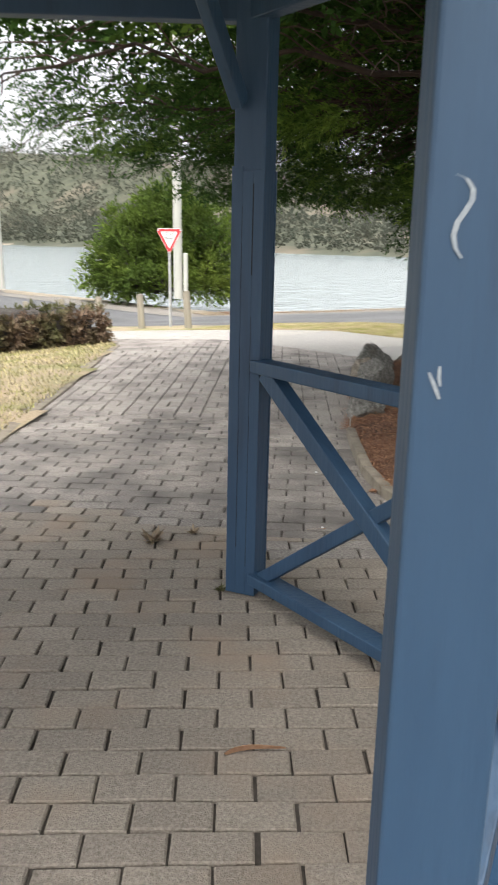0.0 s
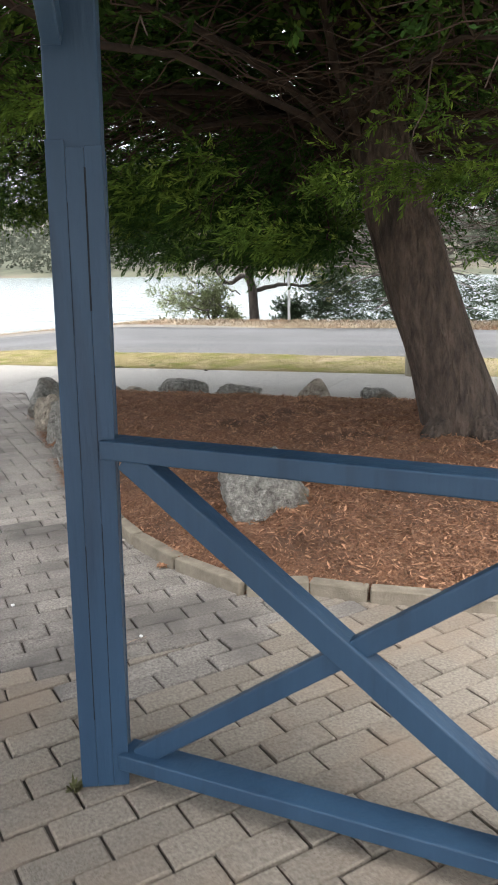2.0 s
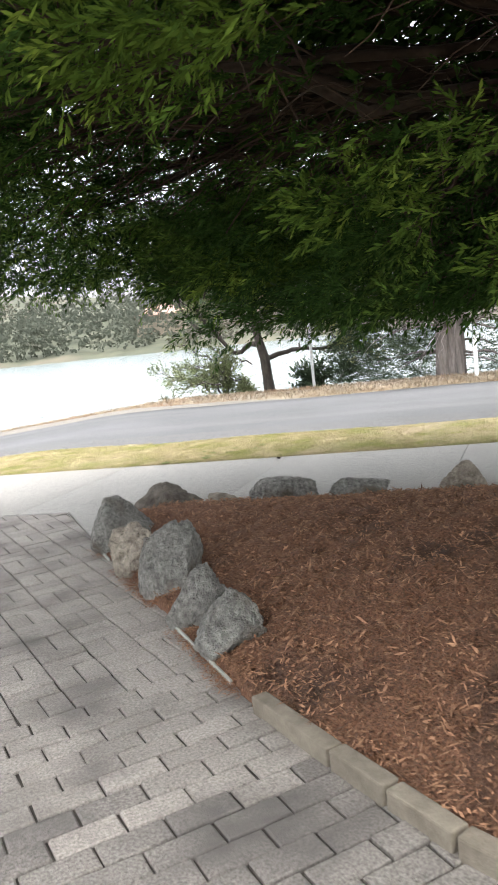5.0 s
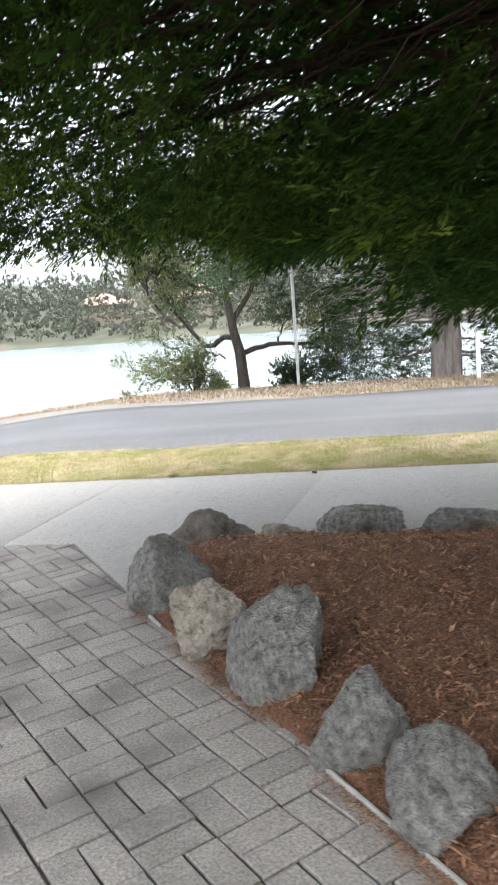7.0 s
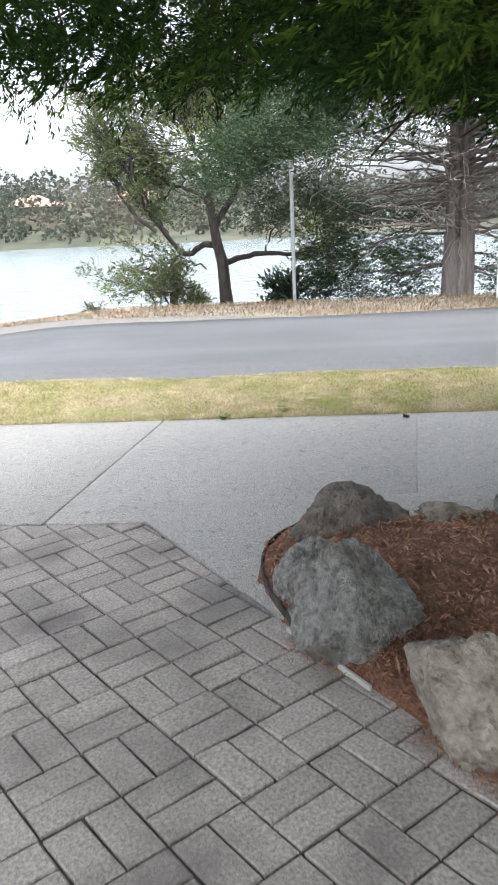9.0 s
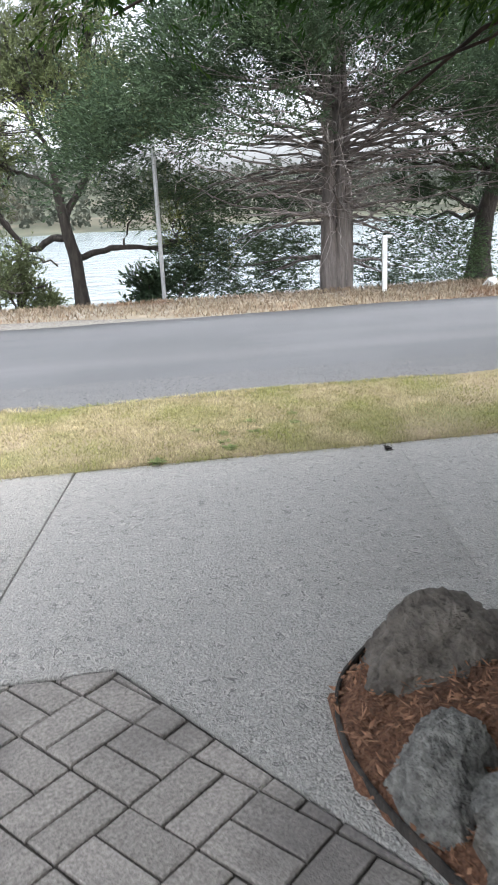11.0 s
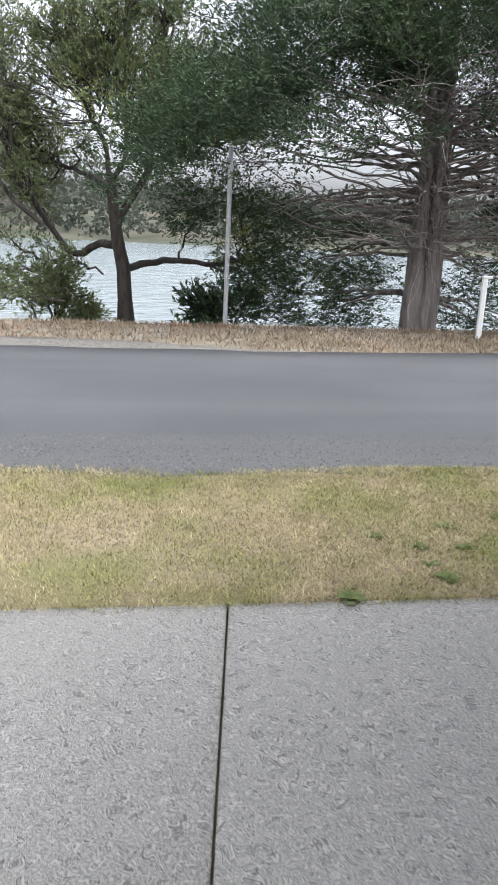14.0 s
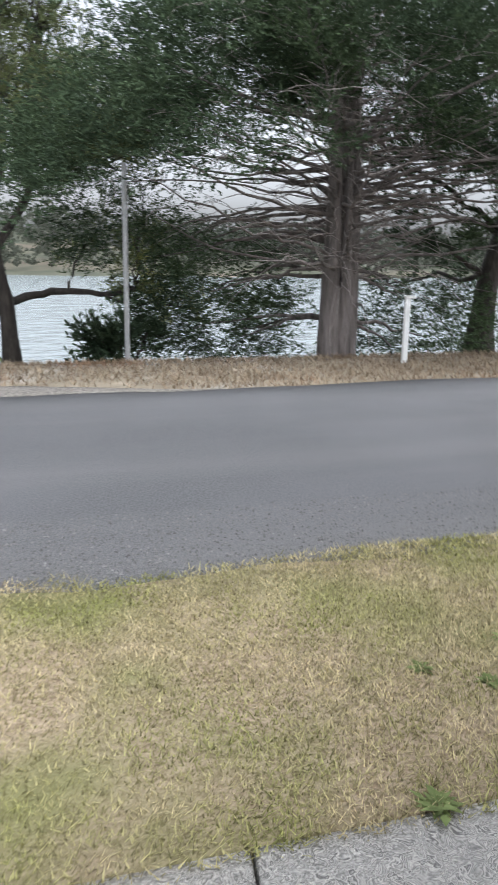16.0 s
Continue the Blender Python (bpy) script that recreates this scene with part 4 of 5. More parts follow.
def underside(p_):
    """Lowest height of the boughs over a spot, cut along the camera's sight lines."""
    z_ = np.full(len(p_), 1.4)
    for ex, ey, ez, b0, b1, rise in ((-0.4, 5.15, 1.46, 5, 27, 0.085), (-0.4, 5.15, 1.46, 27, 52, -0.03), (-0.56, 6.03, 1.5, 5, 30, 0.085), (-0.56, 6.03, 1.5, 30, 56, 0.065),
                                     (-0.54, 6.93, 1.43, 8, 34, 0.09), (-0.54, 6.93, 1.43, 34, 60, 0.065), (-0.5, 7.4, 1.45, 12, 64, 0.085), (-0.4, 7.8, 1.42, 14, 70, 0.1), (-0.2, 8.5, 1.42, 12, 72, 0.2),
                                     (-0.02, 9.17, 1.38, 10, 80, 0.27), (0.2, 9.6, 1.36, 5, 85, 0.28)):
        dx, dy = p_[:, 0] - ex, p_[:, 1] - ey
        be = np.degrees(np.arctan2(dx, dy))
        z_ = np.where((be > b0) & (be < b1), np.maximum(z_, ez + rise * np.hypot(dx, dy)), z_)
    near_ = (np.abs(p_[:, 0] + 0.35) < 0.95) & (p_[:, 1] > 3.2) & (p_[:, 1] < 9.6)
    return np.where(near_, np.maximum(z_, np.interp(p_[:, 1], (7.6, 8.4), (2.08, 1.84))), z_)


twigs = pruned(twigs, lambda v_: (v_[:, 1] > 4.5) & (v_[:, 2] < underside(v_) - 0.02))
def cleared(plist, olist, test):
    for k, p_ in enumerate(plist):
        ok_ = ~test(p_)
        plist[k], olist[k] = p_[ok_], olist[k][ok_]


for pl_, ol_ in ((pos, out), (upos, uout)):
    cleared(pl_, ol_, lambda p_: (np.hypot(p_[:, 0] + 0.2, p_[:, 1] - 3.8) < 2.1) & (p_[:, 2] < 2.75))
thinned(pos, out, rng, 0.4, 4.1)
thinned(upos, uout, rng, 0.85, 2.9)
for q in range(100):
    c_ = np.array((rng.uniform(1.55, 3.0), rng.uniform(6.1, 6.9), rng.uniform(1.48, 2.25)))
    pos.append(c_ + rng.normal(0, 1, (26, 3)) * (0.17, 0.17, 0.08))
    out.append(np.array((-0.5, 0.5, -0.2)) + rng.normal(0, 0.5, (26, 3)))


def pad(c_, rx, rz, n_, az, plist, olist, droop=-0.1):
    """A flat shaggy plate of foliage at the end of a bough."""
    plist.append(np.array(c_) + rng.normal(0, 1, (n_, 3)) * (rx, rx, rz))
    olist.append(np.array((math.cos(az), math.sin(az), droop)) + rng.normal(0, 0.45, (n_, 3)))


# bare brown heart of the crown
for k, p_ in enumerate(pos):
    bare_ = (np.hypot(p_[:, 0] - C0[0], p_[:, 1] - C0[1]) < 2.5) & (p_[:, 2] > 1.8) & (rng.random(len(p_)) < 0.6)
    pos[k], out[k] = p_[~bare_], out[k][~bare_]
# plates over path and road side; dense roof above them added for shade
for q in range(80):
    pad((rng.uniform(-1.7, 1.3), rng.uniform(5.0, 8.9), rng.uniform(2.2, 2.75)), 0.24, 0.05, 34, rng.uniform(1.6, 3.6), pos, out)
for q in range(230):
    c_ = np.array((rng.uniform(-0.9, 3.4), rng.uniform(7.4, 9.9), 0.0))
    if sd(c_[0], c_[1])[1] > -2.0:
        continue
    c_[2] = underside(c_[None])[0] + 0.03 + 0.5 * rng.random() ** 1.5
    pad(c_, 0.22, 0.06, 34, rng.uniform(0.6, 2.4), pos, out, -0.2)
for q in range(720):
    az, k = rng.uniform(0, 2 * np.pi), rng.uniform(0.3, 4.0)
    pad((C0[0] + math.cos(az) * k, C0[1] + math.sin(az) * k, rng.uniform(2.75, 3.5)), 0.3, 0.07, 22, az, upos, uout)
thinned(pos, out, rng, 0.55, 3.6)
thinned(upos, uout, rng, 0.85, 2.6)
# low boughs beside the path
for q in range(46):
    pad((rng.uniform(1.35, 2.5), rng.uniform(6.9, 8.0), rng.uniform(1.45, 2.1)), 0.16, 0.06, 30, 2.2, pos, out, -0.3)
for p_ in upos:
    p_[:, 2] += rng.normal(0, 0.12, len(p_))
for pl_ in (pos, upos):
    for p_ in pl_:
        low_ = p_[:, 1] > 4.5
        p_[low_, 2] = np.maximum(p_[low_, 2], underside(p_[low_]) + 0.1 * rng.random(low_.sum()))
# tufts on outer twigs painted lit green, placed to fit the camera's view
npos, nout = [], []
for x, y, z, k in ((2.17, 4.99, 1.85, 3), (2.48, 4.92, 1.86, 4), (2.5, 4.49, 2.12, 2), (2.84, 4.78, 1.88, 4), (1.41, 6.05, 1.86, 3), (1.65, 5.65, 1.95, 2), (1.93, 5.6, 1.66, 3),
                   (2.15, 5.7, 1.56, 2), (0.61, 5.43, 2.24, 4), (0.35, 5.6, 2.28, 3), (1.5, 7.3, 1.75, 3), (1.8, 7.5, 1.82, 3), (1.95, 7.6, 1.6, 3), (-0.9, 7.2, 2.3, 3), (0.5, 8.4, 2.2, 3)):
    for q in range(k * 2):
        pad((x + rng.normal(0, 0.11), y + rng.normal(0, 0.11), z + rng.normal(0, 0.05)), 0.085, 0.04, 11, rng.uniform(1.8, 4.4), npos, nout, -0.25)
lit_v, lit_f = plumes_np(np.concatenate(npos), np.concatenate(nout), 0.16, rng, 20, 0.038, 0.12)
big_tree = finish_tree("large spreading cypress with a leaning trunk and dark shaggy canopy", trunk, wood, twigs, pos, out, M_BARK, M_TWIG, M_CYP, rng, 0.18, 12, 0.18, (3.38, 5.45, 0.1), "", 0.042, (upos, uout))
mesh_np("fresh_sprays", lit_v - np.array((3.38, 5.45, 0.1)), lit_f, M_CYPN, big_tree)["label"] = "light green sprays, lit tone put into their colour"

# tall cypress across the road
rng = np.random.default_rng(9)
trunk, wood, twigs, pos, out = [], [], [], [], []
bx, by = 10.36, 16.35
for dx, dy, r, top in ((0, 0, 0.145, 4.3), (-0.13, 0.05, 0.12, 4.1), (0.14, 0.02, 0.11, 4.0), (0.03, -0.1, 0.1, 3.8), (-0.06, -0.09, 0.08, 3.2)):
    zz = np.linspace(-0.25, top, 12)
    tp = np.stack([bx + dx * (1 + zz * 0.22) + 0.05 * np.sin(zz + dx * 9), by + dy + 0.03 * zz * dy * 10 * 0.2 + 0 * zz, zz], 1)
    trunk.append(tube_np(tp, r * np.linspace(1.35, 0.25, 12), 12, 0.1, 4))
stem = np.array([(bx, by, z) for z in np.linspace(0.9, 4.2, 16)])
CR, CA = np.array((0.656, -0.754, 0)), np.array((0.754, 0.656, 0))


def crown_span(a_):
    """Lowest and highest foliage at an offset across the view, fitted to the camera."""
    lo = np.interp(a_, (-3.8, -2.6, -1.2, 0, 1.0, 3.0, 4.6), (2.1, 2.25, 2.75, 3.2, 2.8, 2.2, 2.0))
    hi = np.interp(a_, (-3.8, -3.2, -2.5, -1.5, 0.5, 2.5, 4.6), (2.7, 3.4, 4.1, 4.45, 4.6, 4.5, 4.0))
    return lo, hi


for q in range(60):
    a_, b_ = rng.uniform(-3.8, 4.4), rng.uniform(-2.6, 2.2)
    lo, hi = crown_span(a_)
    en = np.array((bx, by, 0)) + CR * a_ + CA * b_ + np.array((0, 0, rng.uniform(lo, hi) + 0.22 * min(0.0, b_ + 0.4)))
    st = np.array((bx, by, rng.uniform(1.7, max(1.8, min(4.0, en[2])))))
    limb_with_foliage(st, (st + en) / 2 + np.array((0, 0, rng.uniform(-0.2, 0.4))), en, 0.02, rng, wood, twigs, pos, out, 0.6, 11, 0.9, 15, 0.1)
for q in range(1120):
    a_, b_ = rng.uniform(-3.8, 4.5), rng.normal(-0.4, 1.3)
    lo, hi = crown_span(a_)
    if abs(a_) < 1.3 and b_ < 0.3:
        lo += 0.5
    c_ = np.array((bx, by, 0)) + CR * a_ + CA * b_ + np.array((0, 0, 0.22 * min(0.0, b_ + 0.4) + lo + (hi - lo) * rng.random() ** 0.8 + 0.12 * math.sin(a_ * 4.1) + 0.1 * math.sin(a_ * 9.3)))
    az = math.atan2(c_[1] - by, c_[0] - bx)
    pos.append(c_ + rng.normal(0, 1, (20, 3)) * (0.24, 0.24, 0.08))
    out.append(np.array((math.cos(az), math.sin(az), 0.35)) + rng.normal(0, 0.5, (20, 3)))
# bare grey inner branches, some sweeping down and out
for q in range(46):
    az, R = rng.uniform(0, 2 * np.pi), rng.uniform(1.2, 3.0)
    st = np.array((bx, by, rng.uniform(0.9, 3.0)))
    v = np.array((math.cos(az), math.sin(az), 0))
    sp = wiggle(curve_pts(st, st + v * R * 0.5 + np.array((0, 0, rng.uniform(-0.3, 0.25))), st + v * R + np.array((0, 0, rng.uniform(-0.2, 0.7))), 10), 0.03, rng)
    wood.append(tube_np(sp, np.linspace(0.03, 0.006, 10), 6, 0.1, q))
    bare_twigs(sp[3:], rng, twigs, 7, 0.7, 0.0, 0.006)
bare_twigs(stem, rng, twigs, 200, 1.7, 0.0, 0.009)
# dark boughs hanging behind the trunk and a low skirt along the bank
for a0, a1, z0, z1, count in ((-3.7, -1.8, 0.9, 1.95, 60), (-2.8, -0.3, -0.25, 0.75, 150), (0.3, 2.4, -0.2, 0.8, 80), (-2.2, -0.6, 0.7, 1.5, 40)):
    for q in range(count):
        a_ = rng.uniform(a0, a1)
        c_ = np.array((bx, by, 0)) + CR * a_ + CA * rng.uniform(0.5, 1.8) + np.array((0, 0, rng.uniform(z0, z1)))
        pos.append(c_ + rng.normal(0, 1, (16, 3)) * (0.24, 0.24, 0.06))
        out.append(CR * math.copysign(1.0, a_) + rng.normal(0, 0.5, (16, 3)))
    for q in range(5):
        en = np.array((bx, by, 0)) + CR * rng.uniform(a0, a1) + CA * rng.uniform(0.5, 1.8) + np.array((0, 0, rng.uniform(z0, z1)))
        st = np.array((bx, by, min(2.2, max(0.3, en[2] + 0.3))))
        wood.append(tube_np(wiggle(curve_pts(st, (st + en) / 2 + np.array((0, 0, 0.2)), en, 9), 0.03, rng), np.linspace(0.035, 0.008, 9), 6, 0.1, q))
thinned(pos, out, rng, 0.75, 2.7)
finish_tree("tall cypress with fluted grey trunk and bare inner branches", trunk, wood, twigs, pos, out, M_BARKG, M_TWIGG, M_CYPF, rng, 0.26, 13, 0.17, (bx, by, -0.25), "", 0.048)

# airy grey-green tree on the bank
rng = np.random.default_rng(14)
trunk, wood, twigs, pos, out = [], [], [], [], []
ax, ay = 8.3, 20.6
tp = wiggle(np.array([(ax, ay, -0.6), (ax - 0.02, ay, 0.0), (ax - 0.06, ay, 0.5), (ax - 0.14, ay + 0.02, 0.95), (ax - 0.22, ay, 1.4), (ax - 0.28, ay, 1.75)]), 0.01, rng)
trunk.append(tube_np(tp, [0.17, 0.125, 0.11, 0.1, 0.09, 0.08], 10, 0.1, 5))
RV = np.array((0.72, -0.69, 0))


def bough(flat_pts, r0, fol):
    """A crooked bough drawn in a plane facing the camera; leafy shoots spring from its outer part."""
    pts = np.array([np.array((ax, ay, 0)) + RV * a_ + np.array((0, 0, b_)) + np.array((0.69, 0.72, 0)) * 0.35 * math.sin(k * 1.3 + a_) for k, (a_, b_) in enumerate(flat_pts)])
    for _ in range(2):
        pts = np.concatenate([pts[:1], np.stack([pts[:-1] * 0.75 + pts[1:] * 0.25, pts[:-1] * 0.25 + pts[1:] * 0.75], 1).reshape(-1, 3), pts[-1:]])
    pts = wiggle(pts, 0.012, rng)
    wood.append(tube_np(pts, np.linspace(r0 * 0.85, r0 * 0.3, len(pts)), 8, 0.12, 7))
    for q in range(fol):
        k = rng.uniform(0.45, 0.999) * (len(pts) - 1)
        i0 = int(k)
        b0 = pts[i0] + (pts[i0 + 1] - pts[i0]) * (k - i0)
        v = (pts[-1] - pts[0]) / np.linalg.norm(pts[-1] - pts[0]) * 0.45 + rng.normal(0, 0.5, 3) + np.array((0, 0, 0.55))
        limb_with_foliage(b0, b0 + v * 0.5, b0 + v * rng.uniform(0.55, 1.15), 0.022, rng, wood, twigs, pos, out, 0.25, 10, 0.8, 7, 0.0, 0.04, 0.5)


bough([(-0.14, 0.84), (-0.5, 0.9), (-0.93, 0.56), (-1.3, 1.16), (-1.67, 1.72), (-1.76, 2.46), (-1.7, 3.0)], 0.085, 18)
bough([(-0.08, 0.45), (0.4, 0.62), (0.9, 0.66), (1.5, 0.6), (2.05, 0.75)], 0.08, 8)
bough([(-0.28, 1.75), (-0.7, 1.95), (-1.1, 2.05), (-1.45, 2.05)], 0.06, 12)
bough([(-0.16, 1.2), (0.25, 1.85), (0.38, 2.2), (0.28, 2.6), (0.5, 3.3), (0.45, 4.0)], 0.085, 22)
bough([(0.38, 2.15), (0.75, 2.4), (1.1, 2.45), (1.5, 2.35)], 0.06, 14)
bough([(-0.28, 1.75), (-0.35, 2.4), (-0.75, 3.0), (-0.9, 3.9)], 0.06, 22)
bough([(-0.28, 1.75), (0.0, 2.3), (-0.1, 3.0), (-0.2, 3.9), (-0.1, 4.6)], 0.055, 22)
bough([(-1.3, 1.16), (-1.9, 1.6), (-2.3, 2.4), (-2.3, 3.3)], 0.05, 20)
for q in range(190):
    a_, e_ = rng.uniform(0, 2 * np.pi), rng.uniform(-0.25, 1.4)
    k = rng.uniform(0.5, 1.0)
    n_ = RV * math.cos(a_) * math.cos(e_) * 2.5 + np.array((0.69, 0.72, 0)) * math.sin(a_) * math.cos(e_) * 1.3 + np.array((0, 0, 1.45 * math.sin(e_)))
    c_ = np.array((ax - 0.2, ay, 2.7)) + n_ * k
    twigs.append(tube_np(wiggle(curve_pts(c_ - n_ * 0.35, c_ - n_ * 0.15 + np.array((0, 0, 0.1)), c_, 6), 0.02, rng), np.linspace(0.012, 0.003, 6), 4))
    pos.append(c_ + rng.normal(0, 1, (16, 3)) * (0.2, 0.2, 0.11))
    out.append(n_ / 2.0 + rng.normal(0, 0.6, (16, 3)) + np.array((0, 0, 0.4)))
for q in range(9):
    az = rng.uniform(2.0, 4.0)
    st = np.array((ax - 0.9, ay + 0.4, 0.2)) + rng.normal(0, 0.5, 3) * (1, 1, 0.4)
    v = np.array((math.cos(az), math.sin(az), rng.uniform(-0.2, 0.5)))
    limb_with_foliage(st, st + v * 0.5, st + v * 1.1, 0.02, rng, wood, twigs, pos, out, 0.1, 9, 0.6, 9, 0.0, 0.04, 0.5)
finish_tree("airy grey-green tree with twisted dark limbs on the shore bank", trunk, wood, twigs, pos, out, M_BARKD, M_BARKD, M_ACA, rng, 0.2, 13, 0.16, (ax, ay, -0.5), "", 0.05)


def shrub(x, y, z, rx, ry, h, count, material, label, seed, spray=0.3, blades_n=11, width=0.12, name="shrub"):
    rng = np.random.default_rng(seed)
    trunk, wood, twigs, pos, out = [], [], [], [], []
    for q in range(count):
        az, el = rng.uniform(0, 2 * np.pi), rng.uniform(0.05, 1.5)
        v = np.array((math.cos(az) * math.cos(el) * rx, math.sin(az) * math.cos(el) * ry, math.sin(el) * h))
        v *= 1 + 0.18 * math.sin(az * 3 + seed) * math.cos(el * 4)
        st = np.array((x, y, z)) + v * 0.15
        limb_with_foliage(st, st + v * 0.5, np.array((x, y, z)) + v * rng.uniform(0.8, 1.05), 0.03, rng, wood, twigs, pos, out, 0.25, 9, 0.25 * (rx + h), 9, 0.05, 0.02, 0.5)
    sh = tagged(new(name), label, name)
    sh.location = (x, y, z)
    b = np.array((x, y, z))
    v, fc = join_np(wood + twigs)
    mesh_np("stem_mass", v - b, fc, M_BARKD, sh, smooth=True)["kind"] = "stuff"
    v, fc = plumes_np(np.concatenate(pos), np.concatenate(out), spray * 0.9, rng, blades_n, spray * 0.3, width * 1.5)
    mesh_np("foliage", v - b, fc, material, sh)
    return sh


shrub(-5.8, 29.8, -0.7, 3.0, 2.2, 3.3, 150, M_SHRUB, "dense bright green conifer shrub beside a pole", 31, 0.42)
shrub(6.9, 24.2, -1.1, 0.3, 0.3, 0.6, 10, M_HEDGE, "small scrubby plant at the water's edge", 33, 0.16)
shrub(7.3, 21.1, -0.9, 0.95, 0.6, 1.5, 13, M_ACA, "scrubby grey-green bush on the shore bank", 34, 0.22)
shrub(8.9, 18.9, -0.5, 1.1, 0.5, 0.7, 7, M_CYPF, "dark low bush under the bank trees", 35, 0.26)

# dark leaning tree further along the bank
rng = np.random.default_rng(44)
trunk, wood, twigs, pos, out = [], [], [], [], []
tx, ty = 13.5, 15.5
tp = np.array([(tx, ty, -0.4), (tx, ty, 0.2), (tx + 0.15, ty, 0.9), (tx + 0.35, ty - 0.1, 1.6), (tx + 0.6, ty - 0.2, 2.6), (tx + 0.9, ty - 0.3, 4.0)])
trunk.append(tube_np(tp, [0.3, 0.2, 0.17, 0.14, 0.1, 0.05], 10, 0.1, 5))
for q in range(34):
    k = rng.integers(2, 6)
    st = tp[k].copy()
    az = rng.uniform(0, 2 * np.pi)
    v = np.array((math.cos(az), math.sin(az), rng.uniform(-0.1, 0.5))) * rng.uniform(1.4, 2.8)
    limb_with_foliage(st, st + v * 0.5 + (0, 0, 0.2), st + v, 0.05, rng, wood, twigs, pos, out, 0.35, 10, 0.8, 11, 0.1, 0.04, 0.4)
finish_tree("dark broad tree with a thick black trunk on the bank", trunk, wood, twigs, pos, out, M_BARKD, M_BARKD, M_CYPF, rng, 0.28, 14, 0.13, (tx, ty, -0.4), "", 0.08)

# far wooded shore
rng = np.random.default_rng(77)
n = 2600
fs_, fd_ = rng.uniform(-190, 330, n), 91 + 70 * rng.random(n) ** 1.3
x, y = xy(fs_, fd_)
hz = land_z(x, y)
hgt = rng.uniform(2.5, 5.5, n)
per = 9
u = rng.normal(0, 1, (n, per, 3))
u /= np.linalg.norm(u, axis=2)[..., None]
c = np.stack([x, y, hz + hgt * 0.6], 1)[:, None, :] + u * np.stack([hgt * 0.34, hgt * 0.34, hgt * 0.42], 1)[:, None, :]
v, fc = plumes_np(c.reshape(-1, 3), u.reshape(-1, 3), 1.2, rng, 10, 0.46, 0.4, 1.1)
woods = mesh_np("far_woods", v, fc, M_FAR)
tagged(woods, "hazy olive bushland covering the far shore", "woods", kind="stuff")

# ---- street things ----
hedge = tagged(new("hedge"), "low clipped hedge, half green and half browned", "hedge")
rng = np.random.default_rng(51)
pos, out, wood = [], [], []
for q in range(1300):
    t, a_, h_ = rng.random(), rng.uniform(-0.55, 0.55), rng.uniform(0.05, 0.52)
    face = rng.integers(0, 3)
    if face == 0:
        h_ = 0.52 + rng.normal(0, 0.02)
    elif face == 1:
        a_ = -0.55 + rng.normal(0, 0.03)
    else:
        a_ = 0.55 if rng.random() < 0.4 else -0.55
        if rng.random() < 0.3:
            t = rng.random() * 0.06
    px, py = -3.35 + (-5.6 + 3.35) * t, 12.5 + (9.9 - 12.5) * t
    nx_, ny_ = 0.756, -0.654
    pos.append((px - nx_ * a_, py - ny_ * a_, float(ground_z(px, py)) + h_))
    out.append((-nx_ * a_ + rng.normal(0, 0.4), -ny_ * a_ + rng.normal(0, 0.4), (h_ - 0.2) + rng.normal(0, 0.3)))
v, fc = sprays_np(np.array(pos), np.array(out), 0.16, rng, 10, 0.25, 0.8)
mesh_np("foliage", v, fc, M_HEDGE, hedge)
part("core", bar_bm((-3.45, 12.4, 0.04), (-5.5, 10.0, 0.14), 0.95, 0.62, 0.12), M_BARKD, hedge)


def bollard(x, y, z, h, r, tilt):
    ob = tagged(new("bollard"), "short weathered grey timber bollard post", "bollard", group="timber bollards along the road")
    bm = bmesh.new()
    bmesh.ops.create_cone(bm, cap_ends=True, segments=14, radius1=r, radius2=r * 0.95, depth=h + 0.1)
    bmesh.ops.bevel(bm, geom=[e for e in bm.edges if e.calc_length() < r * 0.6 and e.verts[0].co.z > 0], offset=r * 0.2, segments=2, affect="EDGES")
    bmesh.ops.translate(bm, verts=bm.verts, vec=(0, 0, h / 2 - 0.05))
    part("shaft", bm, M_WOOD, ob)
    ob.matrix_basis = pose(x, y, z, 0, tilt, 0)


bollard(5.46, 9.17, 0, 0.8, 0.09, 0)
for x, y, t in ((-1.21, 15.49, -6), (-2.39, 16.1, -3), (-3.63, 17.1, -2), (-4.85, 17.95, 0), (-6.05, 18.8, 0), (-7.3, 19.6, 1)):
    bollard(x, y, float(ground_z(x, y)), 0.76, 0.075, t)

sign = tagged(new("road_sign"), "red and white triangular give way sign on a steel pole", "sign")
bm = bmesh.new()
bmesh.ops.create_cone(bm, cap_ends=True, segments=12, radius1=0.03, radius2=0.03, depth=2.0)
bmesh.ops.translate(bm, verts=bm.verts, vec=(0, 0, 0.85))
part("pole", bm, M_STEEL, sign)


def tri_bm(size, thick, y, rad=0.04):
    bm = bmesh.new()
    vs = []
    for cxx, czz in ((-size / 2, 0), (size / 2, 0), (0, -size * 0.95)):
        vs.append(bm.verts.new((cxx, y, czz)))
    f_ = bm.faces.new(vs)
    bmesh.ops.bevel(bm, geom=bm.verts[:], offset=rad, segments=4, affect="VERTICES")
    r_ = bmesh.ops.extrude_face_region(bm, geom=bm.faces[:])
    bmesh.ops.translate(bm, verts=[g for g in r_["geom"] if isinstance(g, bmesh.types.BMVert)], vec=(0, thick, 0))
    bmesh.ops.recalc_face_normals(bm, faces=bm.faces[:])
    return bm


